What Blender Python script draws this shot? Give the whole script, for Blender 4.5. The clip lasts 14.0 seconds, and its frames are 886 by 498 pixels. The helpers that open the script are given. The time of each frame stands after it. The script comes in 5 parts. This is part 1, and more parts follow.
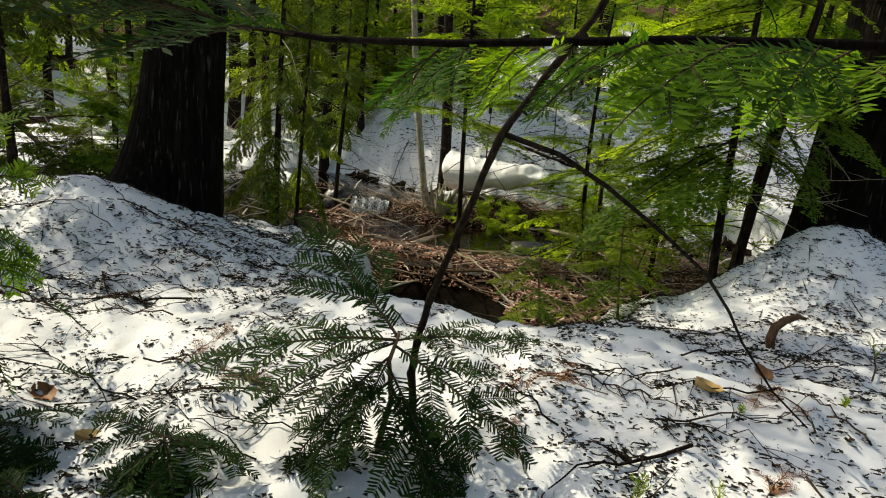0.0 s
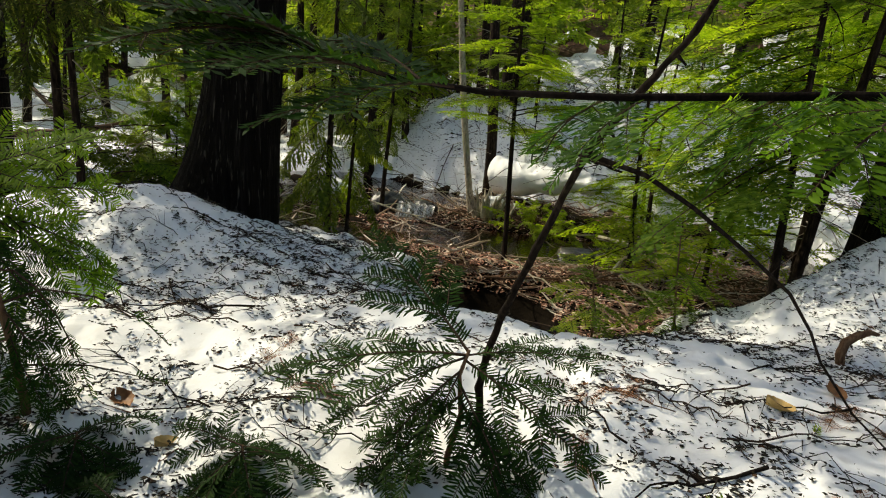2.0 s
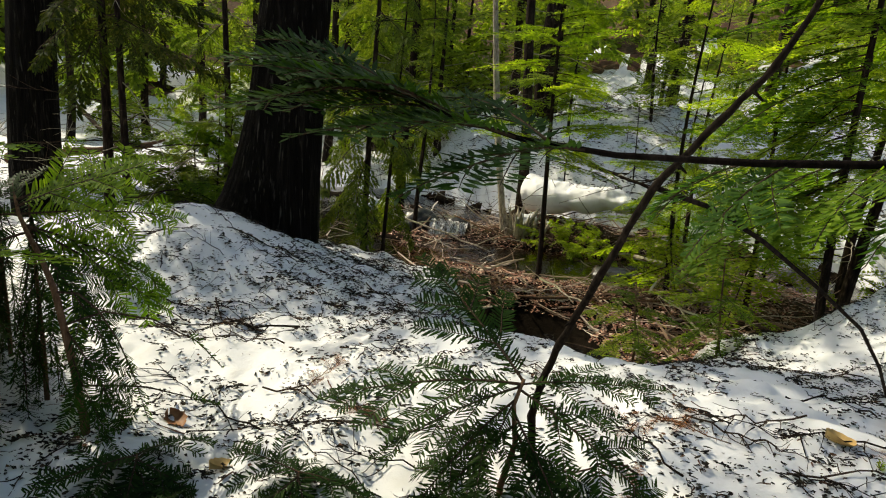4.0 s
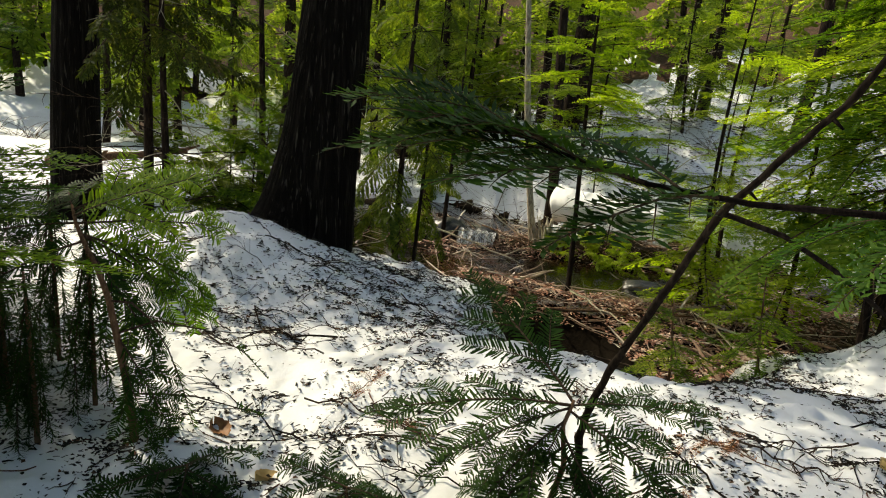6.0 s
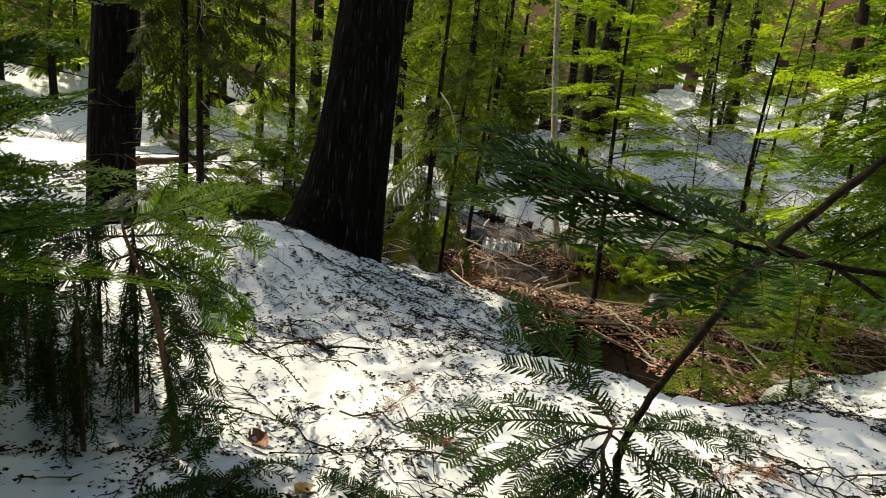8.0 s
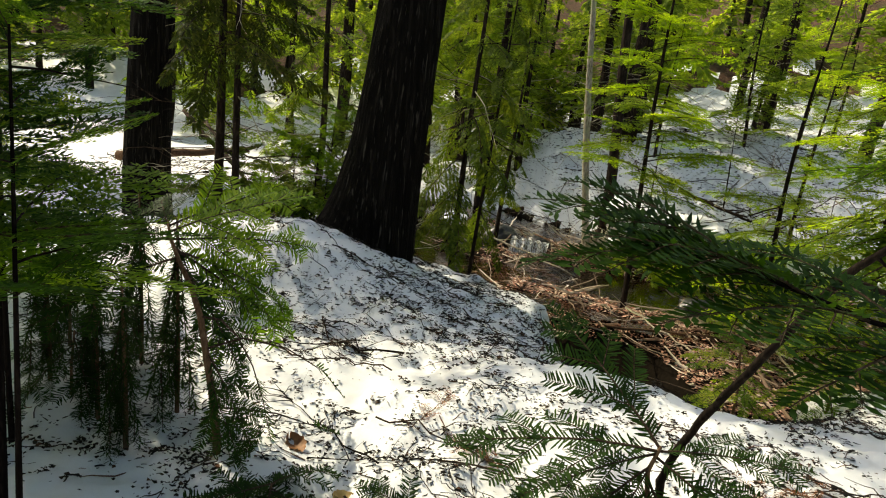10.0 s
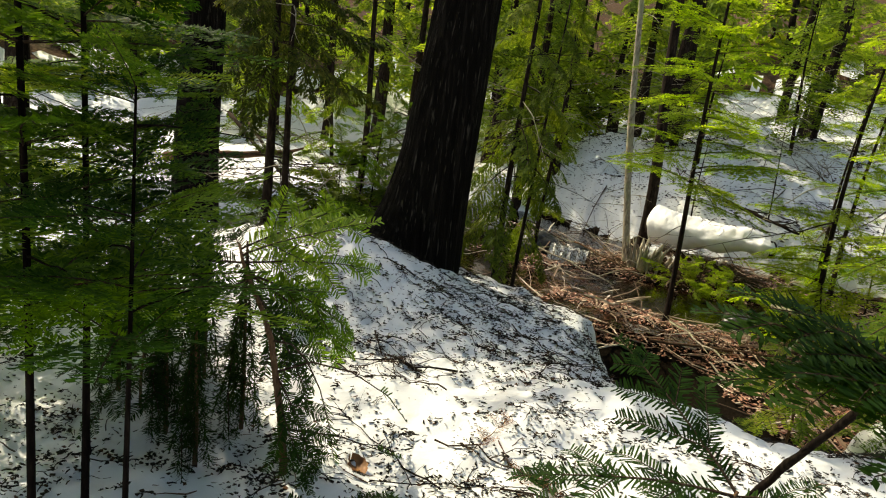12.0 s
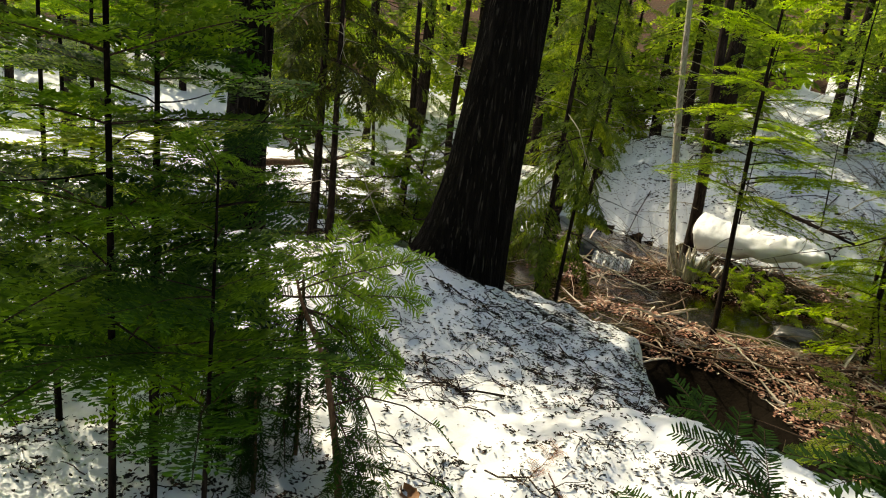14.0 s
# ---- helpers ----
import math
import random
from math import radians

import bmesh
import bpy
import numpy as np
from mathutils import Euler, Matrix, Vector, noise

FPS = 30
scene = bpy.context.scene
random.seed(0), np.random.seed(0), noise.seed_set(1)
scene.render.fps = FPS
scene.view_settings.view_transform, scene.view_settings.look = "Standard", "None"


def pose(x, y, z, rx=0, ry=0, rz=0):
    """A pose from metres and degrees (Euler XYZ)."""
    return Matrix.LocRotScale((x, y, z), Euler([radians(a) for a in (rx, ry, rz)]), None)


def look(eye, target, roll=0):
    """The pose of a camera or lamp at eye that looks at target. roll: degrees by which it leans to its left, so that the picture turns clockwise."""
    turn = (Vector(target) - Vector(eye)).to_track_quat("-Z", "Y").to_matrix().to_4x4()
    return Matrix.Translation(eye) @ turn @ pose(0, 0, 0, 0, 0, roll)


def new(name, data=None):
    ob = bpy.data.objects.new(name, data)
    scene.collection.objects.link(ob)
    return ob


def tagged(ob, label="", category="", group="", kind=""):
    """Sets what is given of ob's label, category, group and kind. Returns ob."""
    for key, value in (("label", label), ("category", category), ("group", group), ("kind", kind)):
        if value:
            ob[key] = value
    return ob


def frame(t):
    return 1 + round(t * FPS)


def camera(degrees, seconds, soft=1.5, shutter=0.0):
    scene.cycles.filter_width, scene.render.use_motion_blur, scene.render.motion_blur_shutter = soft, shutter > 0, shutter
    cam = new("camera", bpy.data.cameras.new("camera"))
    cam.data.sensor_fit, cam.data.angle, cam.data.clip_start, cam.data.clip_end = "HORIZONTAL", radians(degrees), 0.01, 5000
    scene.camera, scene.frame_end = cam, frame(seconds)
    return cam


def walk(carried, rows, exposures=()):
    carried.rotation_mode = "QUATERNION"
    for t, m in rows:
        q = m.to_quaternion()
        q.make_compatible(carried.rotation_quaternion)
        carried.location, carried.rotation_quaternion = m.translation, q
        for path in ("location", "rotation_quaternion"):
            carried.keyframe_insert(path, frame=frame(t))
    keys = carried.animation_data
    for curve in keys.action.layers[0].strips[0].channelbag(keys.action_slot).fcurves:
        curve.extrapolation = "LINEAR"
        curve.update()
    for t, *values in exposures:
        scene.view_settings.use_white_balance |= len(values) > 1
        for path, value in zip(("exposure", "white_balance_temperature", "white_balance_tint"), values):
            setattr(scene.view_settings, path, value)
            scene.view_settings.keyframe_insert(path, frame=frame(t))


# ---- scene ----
cam = camera(70.8, 14.0, 1.1)
PATH = [
    (0, (0.098, -0.102, 1.131), (-0.255, 1.805, 0.641), 5.3),
    (0.5, (0.079, -0.106, 1.135), (-0.304, 1.794, 0.642), 5.1),
    (1, (0.055, -0.109, 1.14), (-0.36, 1.784, 0.644), 5.2),
    (1.5, (0.029, -0.114, 1.149), (-0.412, 1.773, 0.653), 5.0),
    (2, (0.003, -0.122, 1.161), (-0.471, 1.758, 0.668), 4.8),
    (2.5, (-0.016, -0.13, 1.17), (-0.52, 1.743, 0.682), 4.8),
    (3, (-0.036, -0.133, 1.177), (-0.565, 1.734, 0.696), 5.2),
    (3.2, (-0.046, -0.134, 1.179), (-0.579, 1.735, 0.708), 5.0),
    (5.5, (-0.143, -0.154, 1.212), (-0.76, 1.695, 0.768), 5.1),
    (6, (-0.167, -0.158, 1.213), (-0.799, 1.688, 0.775), 5.3),
    (6.5, (-0.183, -0.161, 1.22), (-0.831, 1.68, 0.785), 5.0),
    (7, (-0.199, -0.166, 1.228), (-0.861, 1.671, 0.796), 5.1),
    (7.5, (-0.21, -0.18, 1.24), (-0.89, 1.652, 0.813), 5.3),
    (8, (-0.231, -0.192, 1.251), (-0.924, 1.635, 0.826), 5.9),
    (8.2, (-0.22, -0.183, 1.25), (-0.923, 1.641, 0.827), 5.9),
    (10.3, (-0.34, -0.199, 1.307), (-1.101, 1.594, 0.851), 6.9),
    (10.5, (-0.358, -0.208, 1.314), (-1.123, 1.582, 0.858), 6.7),
    (11, (-0.391, -0.217, 1.33), (-1.174, 1.564, 0.867), 7.2),
    (11.5, (-0.424, -0.225, 1.354), (-1.224, 1.549, 0.888), 7.8),
    (12, (-0.453, -0.235, 1.381), (-1.29, 1.519, 0.909), 7.6),
    (12.5, (-0.47, -0.246, 1.41), (-1.341, 1.49, 0.93), 7.4),
    (13, (-0.485, -0.25, 1.446), (-1.38, 1.47, 0.957), 7.3),
    (13.5, (-0.503, -0.256, 1.479), (-1.42, 1.45, 0.981), 7.3),
    (14, (-0.523, -0.255, 1.51), (-1.463, 1.44, 1.015), 7.1),
]
walk(cam, [(t, look(eye, target, roll)) for t, eye, target, roll in PATH], ((0.0, 0.54, 7300, 3), (14.0, 0.94, 7900, 2)))


# ---- light ----
SUN_TO = Vector((-0.84, 0.24, 0.78)).normalized()
world = bpy.data.worlds.new("sky")
scene.world = world
world.use_nodes = True
wn, wl = world.node_tree.nodes, world.node_tree.links
sky = wn.new("ShaderNodeTexSky")
sky.sky_type = "NISHITA"
sky.sun_disc = False
sky.air_density, sky.dust_density, sky.ozone_density = 0.8, 2.5, 0.6
sky.sun_elevation = math.asin(SUN_TO.z)
sky.sun_rotation = math.atan2(SUN_TO.x, SUN_TO.y)
wl.new(sky.outputs[0], wn["Background"].inputs[0])
wn["Background"].inputs[1].default_value = 0.15
sun = new("sun", bpy.data.lights.new("sun", "SUN"))
sun.data.energy, sun.data.angle, sun.data.color = 3.0, radians(0.53), (1.0, 0.94, 0.84)
sun.matrix_basis = look(SUN_TO * 30, (0, 0, 0))


# ---- materials ----
def mat(name, rough=0.8, spec=0.3):
    m = bpy.data.materials.new(name)
    m.use_nodes = True
    b = m.node_tree.nodes["Principled BSDF"]
    b.inputs["Roughness"].default_value = rough
    b.inputs["Specular IOR Level"].default_value = spec
    return m, m.node_tree.nodes, m.node_tree.links, b


def coords(n, l, scale=(1, 1, 1), space="Object"):
    tc, mp = n.new("ShaderNodeTexCoord"), n.new("ShaderNodeMapping")
    mp.inputs["Scale"].default_value = scale
    l.new(tc.outputs[space], mp.inputs[0])
    return mp.outputs[0]


def noise_node(n, l, vec, scale, detail=4, rough=0.6):
    t = n.new("ShaderNodeTexNoise")
    t.inputs["Scale"].default_value, t.inputs["Detail"].default_value, t.inputs["Roughness"].default_value = scale, detail, rough
    l.new(vec, t.inputs["Vector"])
    return t.outputs[0]


def ramp(n, l, fac, stops):
    r = n.new("ShaderNodeValToRGB")
    e = r.color_ramp.elements
    while len(e) < len(stops):
        e.new(0.5)
    for k, (p, c) in zip(e, stops):
        k.position, k.color = p, (*c, 1)
    l.new(fac, r.inputs[0])
    return r.outputs[0]


def bump(n, l, b, height, strength=0.4, dist=0.02):
    k = n.new("ShaderNodeBump")
    k.inputs["Strength"].default_value, k.inputs["Distance"].default_value = strength, dist
    l.new(height, k.inputs["Height"])
    l.new(k.outputs[0], b.inputs["Normal"])


def blend(n, l, fac, a, c, kind="MIX"):
    k = n.new("ShaderNodeMix")
    k.data_type, k.blend_type = "RGBA", kind
    for s, v in ((0, fac), (6, a), (7, c)):
        if isinstance(v, (int, float)):
            k.inputs[s].default_value = v
        elif isinstance(v, tuple):
            k.inputs[s].default_value = (*v, 1)
        else:
            l.new(v, k.inputs[s])
    return k.outputs[2]


def foliage(name, dark, mid, light, glow, through_part=0.45, rough=0.45):
    """Needles: a glossy upper face and light that shines through."""
    m, n, l, b = mat(name, rough + 0.15, 0.05)
    geo, obj = n.new("ShaderNodeNewGeometry"), n.new("ShaderNodeObjectInfo")
    mix = n.new("ShaderNodeMath")
    mix.operation, mix.inputs[1].default_value = "MULTIPLY_ADD", 0.6
    l.new(geo.outputs["Random Per Island"], mix.inputs[0])
    scaled = n.new("ShaderNodeMath")
    scaled.operation, scaled.inputs[1].default_value = "MULTIPLY", 0.4
    l.new(obj.outputs["Random"], scaled.inputs[0])
    l.new(scaled.outputs[0], mix.inputs[2])
    col = ramp(n, l, mix.outputs[0], [(0.0, dark), (0.55, mid), (1.0, light)])
    l.new(col, b.inputs["Base Color"])
    tr, ms = n.new("ShaderNodeBsdfTranslucent"), n.new("ShaderNodeMixShader")
    l.new(blend(n, l, 1.0, col, glow, "MULTIPLY"), tr.inputs[0])
    ms.inputs[0].default_value = through_part
    l.new(b.outputs[0], ms.inputs[1])
    l.new(tr.outputs[0], ms.inputs[2])
    l.new(ms.outputs[0], n["Material Output"].inputs[0])
    return m


def bark(name, dark, mid, light, stretch=(14, 14, 1.6), size=1.6, depth=0.03, lichen=None, flecks=None):
    m, n, l, b = mat(name, 0.92, 0.04)
    v = coords(n, l, stretch)
    a = noise_node(n, l, v, size, 6, 0.65)
    c = noise_node(n, l, coords(n, l), 2.2, 3)
    col = ramp(n, l, a, [(0.32, dark), (0.52, mid), (0.72, light)])
    col = blend(n, l, 0.55, col, ramp(n, l, c, [(0.3, dark), (0.7, light)]), "MULTIPLY") if lichen is None else \
        blend(n, l, ramp(n, l, c, [(0.5, (0, 0, 0)), (0.62, (0.6, 0.6, 0.6))]), col, lichen)
    if flecks:
        f = noise_node(n, l, coords(n, l, (26, 26, 3.2)), 1.9, 3, 0.5)
        col = blend(n, l, ramp(n, l, f, [(0.60, (0, 0, 0)), (0.78, (1, 1, 1))]), col, flecks)
    l.new(col, b.inputs["Base Color"])
    bump(n, l, b, a, 0.9, depth)
    return m


def plain(name, a, c, scale=20.0, rough=0.8, strength=0.3, dist=0.005, spec=0.3):
    m, n, l, b = mat(name, rough, spec)
    t = noise_node(n, l, coords(n, l), scale, 4)
    l.new(ramp(n, l, t, [(0.3, a), (0.7, c)]), b.inputs["Base Color"])
    bump(n, l, b, t, strength, dist)
    return m


def crumbs(name, stops, rough=0.8):
    """Loose pieces: each island takes its own colour from the stops."""
    m, n, l, b = mat(name, rough, 0.25)
    geo = n.new("ShaderNodeNewGeometry")
    l.new(ramp(n, l, geo.outputs["Random Per Island"], stops), b.inputs["Base Color"])
    return m


def snow_material():
    m, n, l, b = mat("snow", 0.55, 0.35)
    v = coords(n, l)
    big, fine, grain = noise_node(n, l, v, 1.3, 3), noise_node(n, l, v, 14, 5, 0.6), noise_node(n, l, v, 130, 3)
    col = ramp(n, l, big, [(0.3, (0.64, 0.65, 0.65)), (0.7, (0.76, 0.76, 0.75))])
    dirt = ramp(n, l, fine, [(0.50, (0, 0, 0)), (0.72, (0.5, 0.5, 0.5))])
    l.new(blend(n, l, dirt, col, (0.62, 0.60, 0.55)), b.inputs["Base Color"])
    add = n.new("ShaderNodeMath")
    add.operation, add.inputs[1].default_value = "MULTIPLY_ADD", 0.15
    l.new(grain, add.inputs[0])
    l.new(fine, add.inputs[2])
    bump(n, l, b, add.outputs[0], 0.28, 0.02)
    return m


def floor_material():
    m, n, l, b = mat("forest_floor", 0.95, 0.02)
    v = coords(n, l)
    a, c = noise_node(n, l, v, 9, 7, 0.7), noise_node(n, l, v, 0.8, 3)
    col = ramp(n, l, a, [(0.3, (0.022, 0.014, 0.010)), (0.5, (0.085, 0.048, 0.030)), (0.72, (0.15, 0.11, 0.072))])
    col = blend(n, l, ramp(n, l, c, [(0.45, (0, 0, 0)), (0.65, (0.5, 0.5, 0.5))]), col, (0.035, 0.045, 0.015))
    # the low bed blackens with depth: wet peat and the undercut hole's painted shade
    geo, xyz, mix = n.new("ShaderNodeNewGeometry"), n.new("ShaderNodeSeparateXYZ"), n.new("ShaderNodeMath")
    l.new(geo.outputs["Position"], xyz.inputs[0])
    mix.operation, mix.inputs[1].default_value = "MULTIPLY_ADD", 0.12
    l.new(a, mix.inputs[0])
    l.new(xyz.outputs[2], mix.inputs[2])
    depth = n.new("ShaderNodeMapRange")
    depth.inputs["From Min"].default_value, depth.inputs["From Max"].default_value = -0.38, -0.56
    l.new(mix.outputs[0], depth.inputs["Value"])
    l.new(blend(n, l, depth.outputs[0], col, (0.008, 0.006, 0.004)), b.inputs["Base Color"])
    bump(n, l, b, a, 0.8, 0.04)
    return m


def water_material():
    m, n, l, b = mat("water", 0.06, 0.5)
    b.inputs["Base Color"].default_value = (0.05, 0.033, 0.02, 1)
    b.inputs["Transmission Weight"].default_value = 1.0
    b.inputs["IOR"].default_value = 1.33
    bump(n, l, b, noise_node(n, l, coords(n, l, (1, 1, 1)), 9, 3), 0.25, 0.03)
    return m


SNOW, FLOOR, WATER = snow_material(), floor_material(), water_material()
# Fir needles in four copies from backlit dark to sunlit, the light painted in.
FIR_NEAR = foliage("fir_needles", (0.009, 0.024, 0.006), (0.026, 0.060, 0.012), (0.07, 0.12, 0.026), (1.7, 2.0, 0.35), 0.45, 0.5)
FIR_BACKLIT = foliage("fir_needles_backlit", (0.006, 0.015, 0.004), (0.015, 0.036, 0.007), (0.034, 0.065, 0.013), (1.7, 2.0, 0.4), 0.30, 0.4)
FIR_HALF_LIT = foliage("fir_needles_half_lit", (0.026, 0.058, 0.009), (0.084, 0.144, 0.020), (0.179, 0.242, 0.040), (1.8, 2.0, 0.4), 0.56, 0.5)
FIR_SUNLIT = foliage("fir_needles_sunny", (0.059, 0.116, 0.015), (0.193, 0.265, 0.034), (0.354, 0.391, 0.071), (1.8, 1.9, 0.5), 0.66, 0.5)
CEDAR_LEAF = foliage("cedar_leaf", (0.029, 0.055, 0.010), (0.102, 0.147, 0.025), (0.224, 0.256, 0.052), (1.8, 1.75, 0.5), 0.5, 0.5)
# Cedar leaf again, with the shade behind the hump painted into its colour.
CEDAR_SHADE = foliage("cedar_leaf_shaded", (0.014, 0.024, 0.006), (0.049, 0.065, 0.013), (0.129, 0.130, 0.032), (1.8, 1.75, 0.5), 0.4, 0.5)
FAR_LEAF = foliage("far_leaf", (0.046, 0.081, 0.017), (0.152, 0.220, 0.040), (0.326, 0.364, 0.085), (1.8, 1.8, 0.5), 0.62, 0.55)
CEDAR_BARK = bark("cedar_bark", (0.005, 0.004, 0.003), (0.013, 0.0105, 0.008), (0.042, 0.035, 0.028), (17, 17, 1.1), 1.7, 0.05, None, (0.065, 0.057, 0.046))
DARK_BARK = bark("dark_bark", (0.012, 0.009, 0.007), (0.045, 0.032, 0.024), (0.12, 0.09, 0.07), (30, 30, 6), 1.6, 0.01)
PALE_BARK = bark("pale_bark", (0.13, 0.10, 0.07), (0.36, 0.31, 0.23), (0.58, 0.53, 0.43), (34, 34, 7), 1.8, 0.02, (0.32, 0.34, 0.19))
TWIG_BARK = bark("twig_bark", (0.03, 0.02, 0.014), (0.09, 0.06, 0.042), (0.20, 0.155, 0.115), (60, 60, 14), 1.5, 0.004)
# Twig bark painted black for the near bough's backlit shade; thicket stems share it.
SHADED_BARK = bark("shaded_bark", (0.005, 0.004, 0.003), (0.014, 0.010, 0.008), (0.04, 0.03, 0.024), (60, 60, 14), 1.5, 0.004)
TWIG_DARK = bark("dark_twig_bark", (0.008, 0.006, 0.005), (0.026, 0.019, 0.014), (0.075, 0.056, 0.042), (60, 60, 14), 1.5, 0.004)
TAN_BARK = bark("tan_bark", (0.10, 0.055, 0.03), (0.20, 0.125, 0.075), (0.32, 0.22, 0.14), (60, 60, 14), 1.5, 0.004)
DARK_CRUMBS = crumbs("dark_crumbs", [(0.0, (0.006, 0.005, 0.004)), (0.6, (0.014, 0.011, 0.007)), (0.9, (0.03, 0.022, 0.012)), (1.0, (0.10, 0.045, 0.02))], 0.95)
TWIG_CRUMBS = crumbs("twig_crumbs", [(0.0, (0.010, 0.007, 0.005)), (0.6, (0.028, 0.018, 0.013)), (1.0, (0.14, 0.06, 0.036))])
BED_STICKS = crumbs("bed_sticks", [(0.0, (0.05, 0.03, 0.02)), (0.4, (0.24, 0.155, 0.105)), (0.75, (0.52, 0.41, 0.30)), (1.0, (0.74, 0.67, 0.56))])
BED_LEAVES = crumbs("bed_leaves", [(0.0, (0.04, 0.02, 0.015)), (0.4, (0.28, 0.12, 0.078)), (0.75, (0.52, 0.30, 0.21)), (1.0, (0.72, 0.60, 0.47))])
ROCK = plain("wet_rock", (0.008, 0.008, 0.007), (0.03, 0.028, 0.024), 14, 0.3, 0.6, 0.03, 0.5)


# ---- mesh building ----
class Build:
    """Collects vertices and faces of one mesh."""

    def __init__(self):
        self.v, self.f = [], []

    def tube(self, pts, radii, sides=6, cap=True):
        base, count = len(self.v), len(pts)
        pts = [Vector(p) for p in pts]
        for k, p in enumerate(pts):
            d = (pts[min(k + 1, count - 1)] - pts[max(k - 1, 0)]).normalized()
            a = d.orthogonal().normalized() if k == 0 else (a - d * a.dot(d)).normalized()
            c = d.cross(a)
            for s in range(sides):
                w = 2 * math.pi * s / sides
                self.v.append(tuple(p + (a * math.cos(w) + c * math.sin(w)) * radii[k]))
        for k in range(count - 1):
            for s in range(sides):
                t = (s + 1) % sides
                self.f.append((base + k * sides + s, base + k * sides + t, base + (k + 1) * sides + t, base + (k + 1) * sides + s))
        if cap:
            self.f.append(tuple(base + s for s in reversed(range(sides))))
            self.f.append(tuple(base + (count - 1) * sides + s for s in range(sides)))

    def lozenge(self, p, d, side, length, width, wide=0.45):
        base = len(self.v)
        m = p + d * (length * wide)
        self.v += [tuple(p), tuple(m + side * (width / 2)), tuple(p + d * length), tuple(m - side * (width / 2))]
        self.f.append((base, base + 1, base + 2, base + 3))

    def blade(self, p, d, side, length, width):
        """A parallel-sided needle with a blunt point."""
        base = len(self.v)
        w = side * (width / 2)
        a, m = p + d * (length * 0.14), p + d * (length * 0.8)
        self.v += [tuple(p), tuple(a + w), tuple(m + w), tuple(p + d * length), tuple(m - w), tuple(a - w)]
        self.f.append(tuple(range(base, base + 6)))

    def mesh(self, name, material, smooth=True):
        return mesh_of(name, np.array(self.v, dtype=np.float32), self.f, material, smooth)


def mesh_of(name, verts, faces, material, smooth=True):
    me = bpy.data.meshes.new(name)
    me.from_pydata(verts.tolist() if hasattr(verts, "tolist") else verts, [], faces)
    me.materials.append(material)
    if smooth:
        me.polygons.foreach_set("use_smooth", [True] * len(me.polygons))
    me.update()
    return me


def thing(name, at, label, category, group="", kind=""):
    e = new(name)
    e.location = at
    e.empty_display_size = 0.1
    return tagged(e, label, category, group, kind)


def part(name, mesh, parent, m=None, label=""):
    o = new(name, mesh)
    o.parent = parent
    if m is not None:
        o.matrix_basis = m
    if label:
        o["label"] = label
    return o


def wander(p, d, length, steps, rng, bend=0.25, droop=0.0):
    """A wavering line that starts at p along d."""
    p, d = Vector(p), Vector(d).normalized()
    out, step = [p.copy()], length / steps
    for _ in range(steps):
        d = (d + Vector((rng.uniform(-1, 1), rng.uniform(-1, 1), rng.uniform(-1, 1))) * bend * 0.4 + Vector((0, 0, -droop / steps))).normalized()
        p = p + d * step
        out.append(p.copy())
    return out


# ---- the lie of the land ----
STREAM = ((6.0, 6.6, 1.5), (3.0, 6.3, 1.7), (0.5, 7.1, 2.7), (-1.2, 7.25, 2.7), (-2.8, 8.1, 2.4), (-4.6, 9.6, 2.0), (-6.3, 10.4, 0.7), (-10.0, 12.5, 0.3))
WATER_Z = -0.66


def fbm(x, y, scale, seed=0.0):
    return noise.fractal(Vector((x * scale + seed, y * scale - seed, seed * 0.37)), 1.0, 2.0, 4)


def ease(a, b, x):
    t = min(1.0, max(0.0, (x - a) / (b - a)))
    return t * t * (3 - 2 * t)


def shore(x, y):
    """Distance from the melted stream strip, negative inside it."""
    best = 1e9
    for (ax, ay, aw), (bx, by, bw) in zip(STREAM, STREAM[1:]):
        ux, uy = bx - ax, by - ay
        t = min(1.0, max(0.0, ((x - ax) * ux + (y - ay) * uy) / (ux * ux + uy * uy)))
        best = min(best, math.hypot(x - ax - t * ux, y - ay - t * uy) - aw - t * (bw - aw))
    spot = math.hypot((x + 5.75) / 1.1, y - 5.3) * 0.9 - 0.75
    pool = (math.hypot((x + 0.30) / 0.74, (y - 4.4) / 1.1) - 1.0) * 0.9
    return min(best, spot, pool)


def hill(x, y, cx, cy, sx, sy, h):
    return h * math.exp(-((x - cx) / sx) ** 2 - ((y - cy) / sy) ** 2)


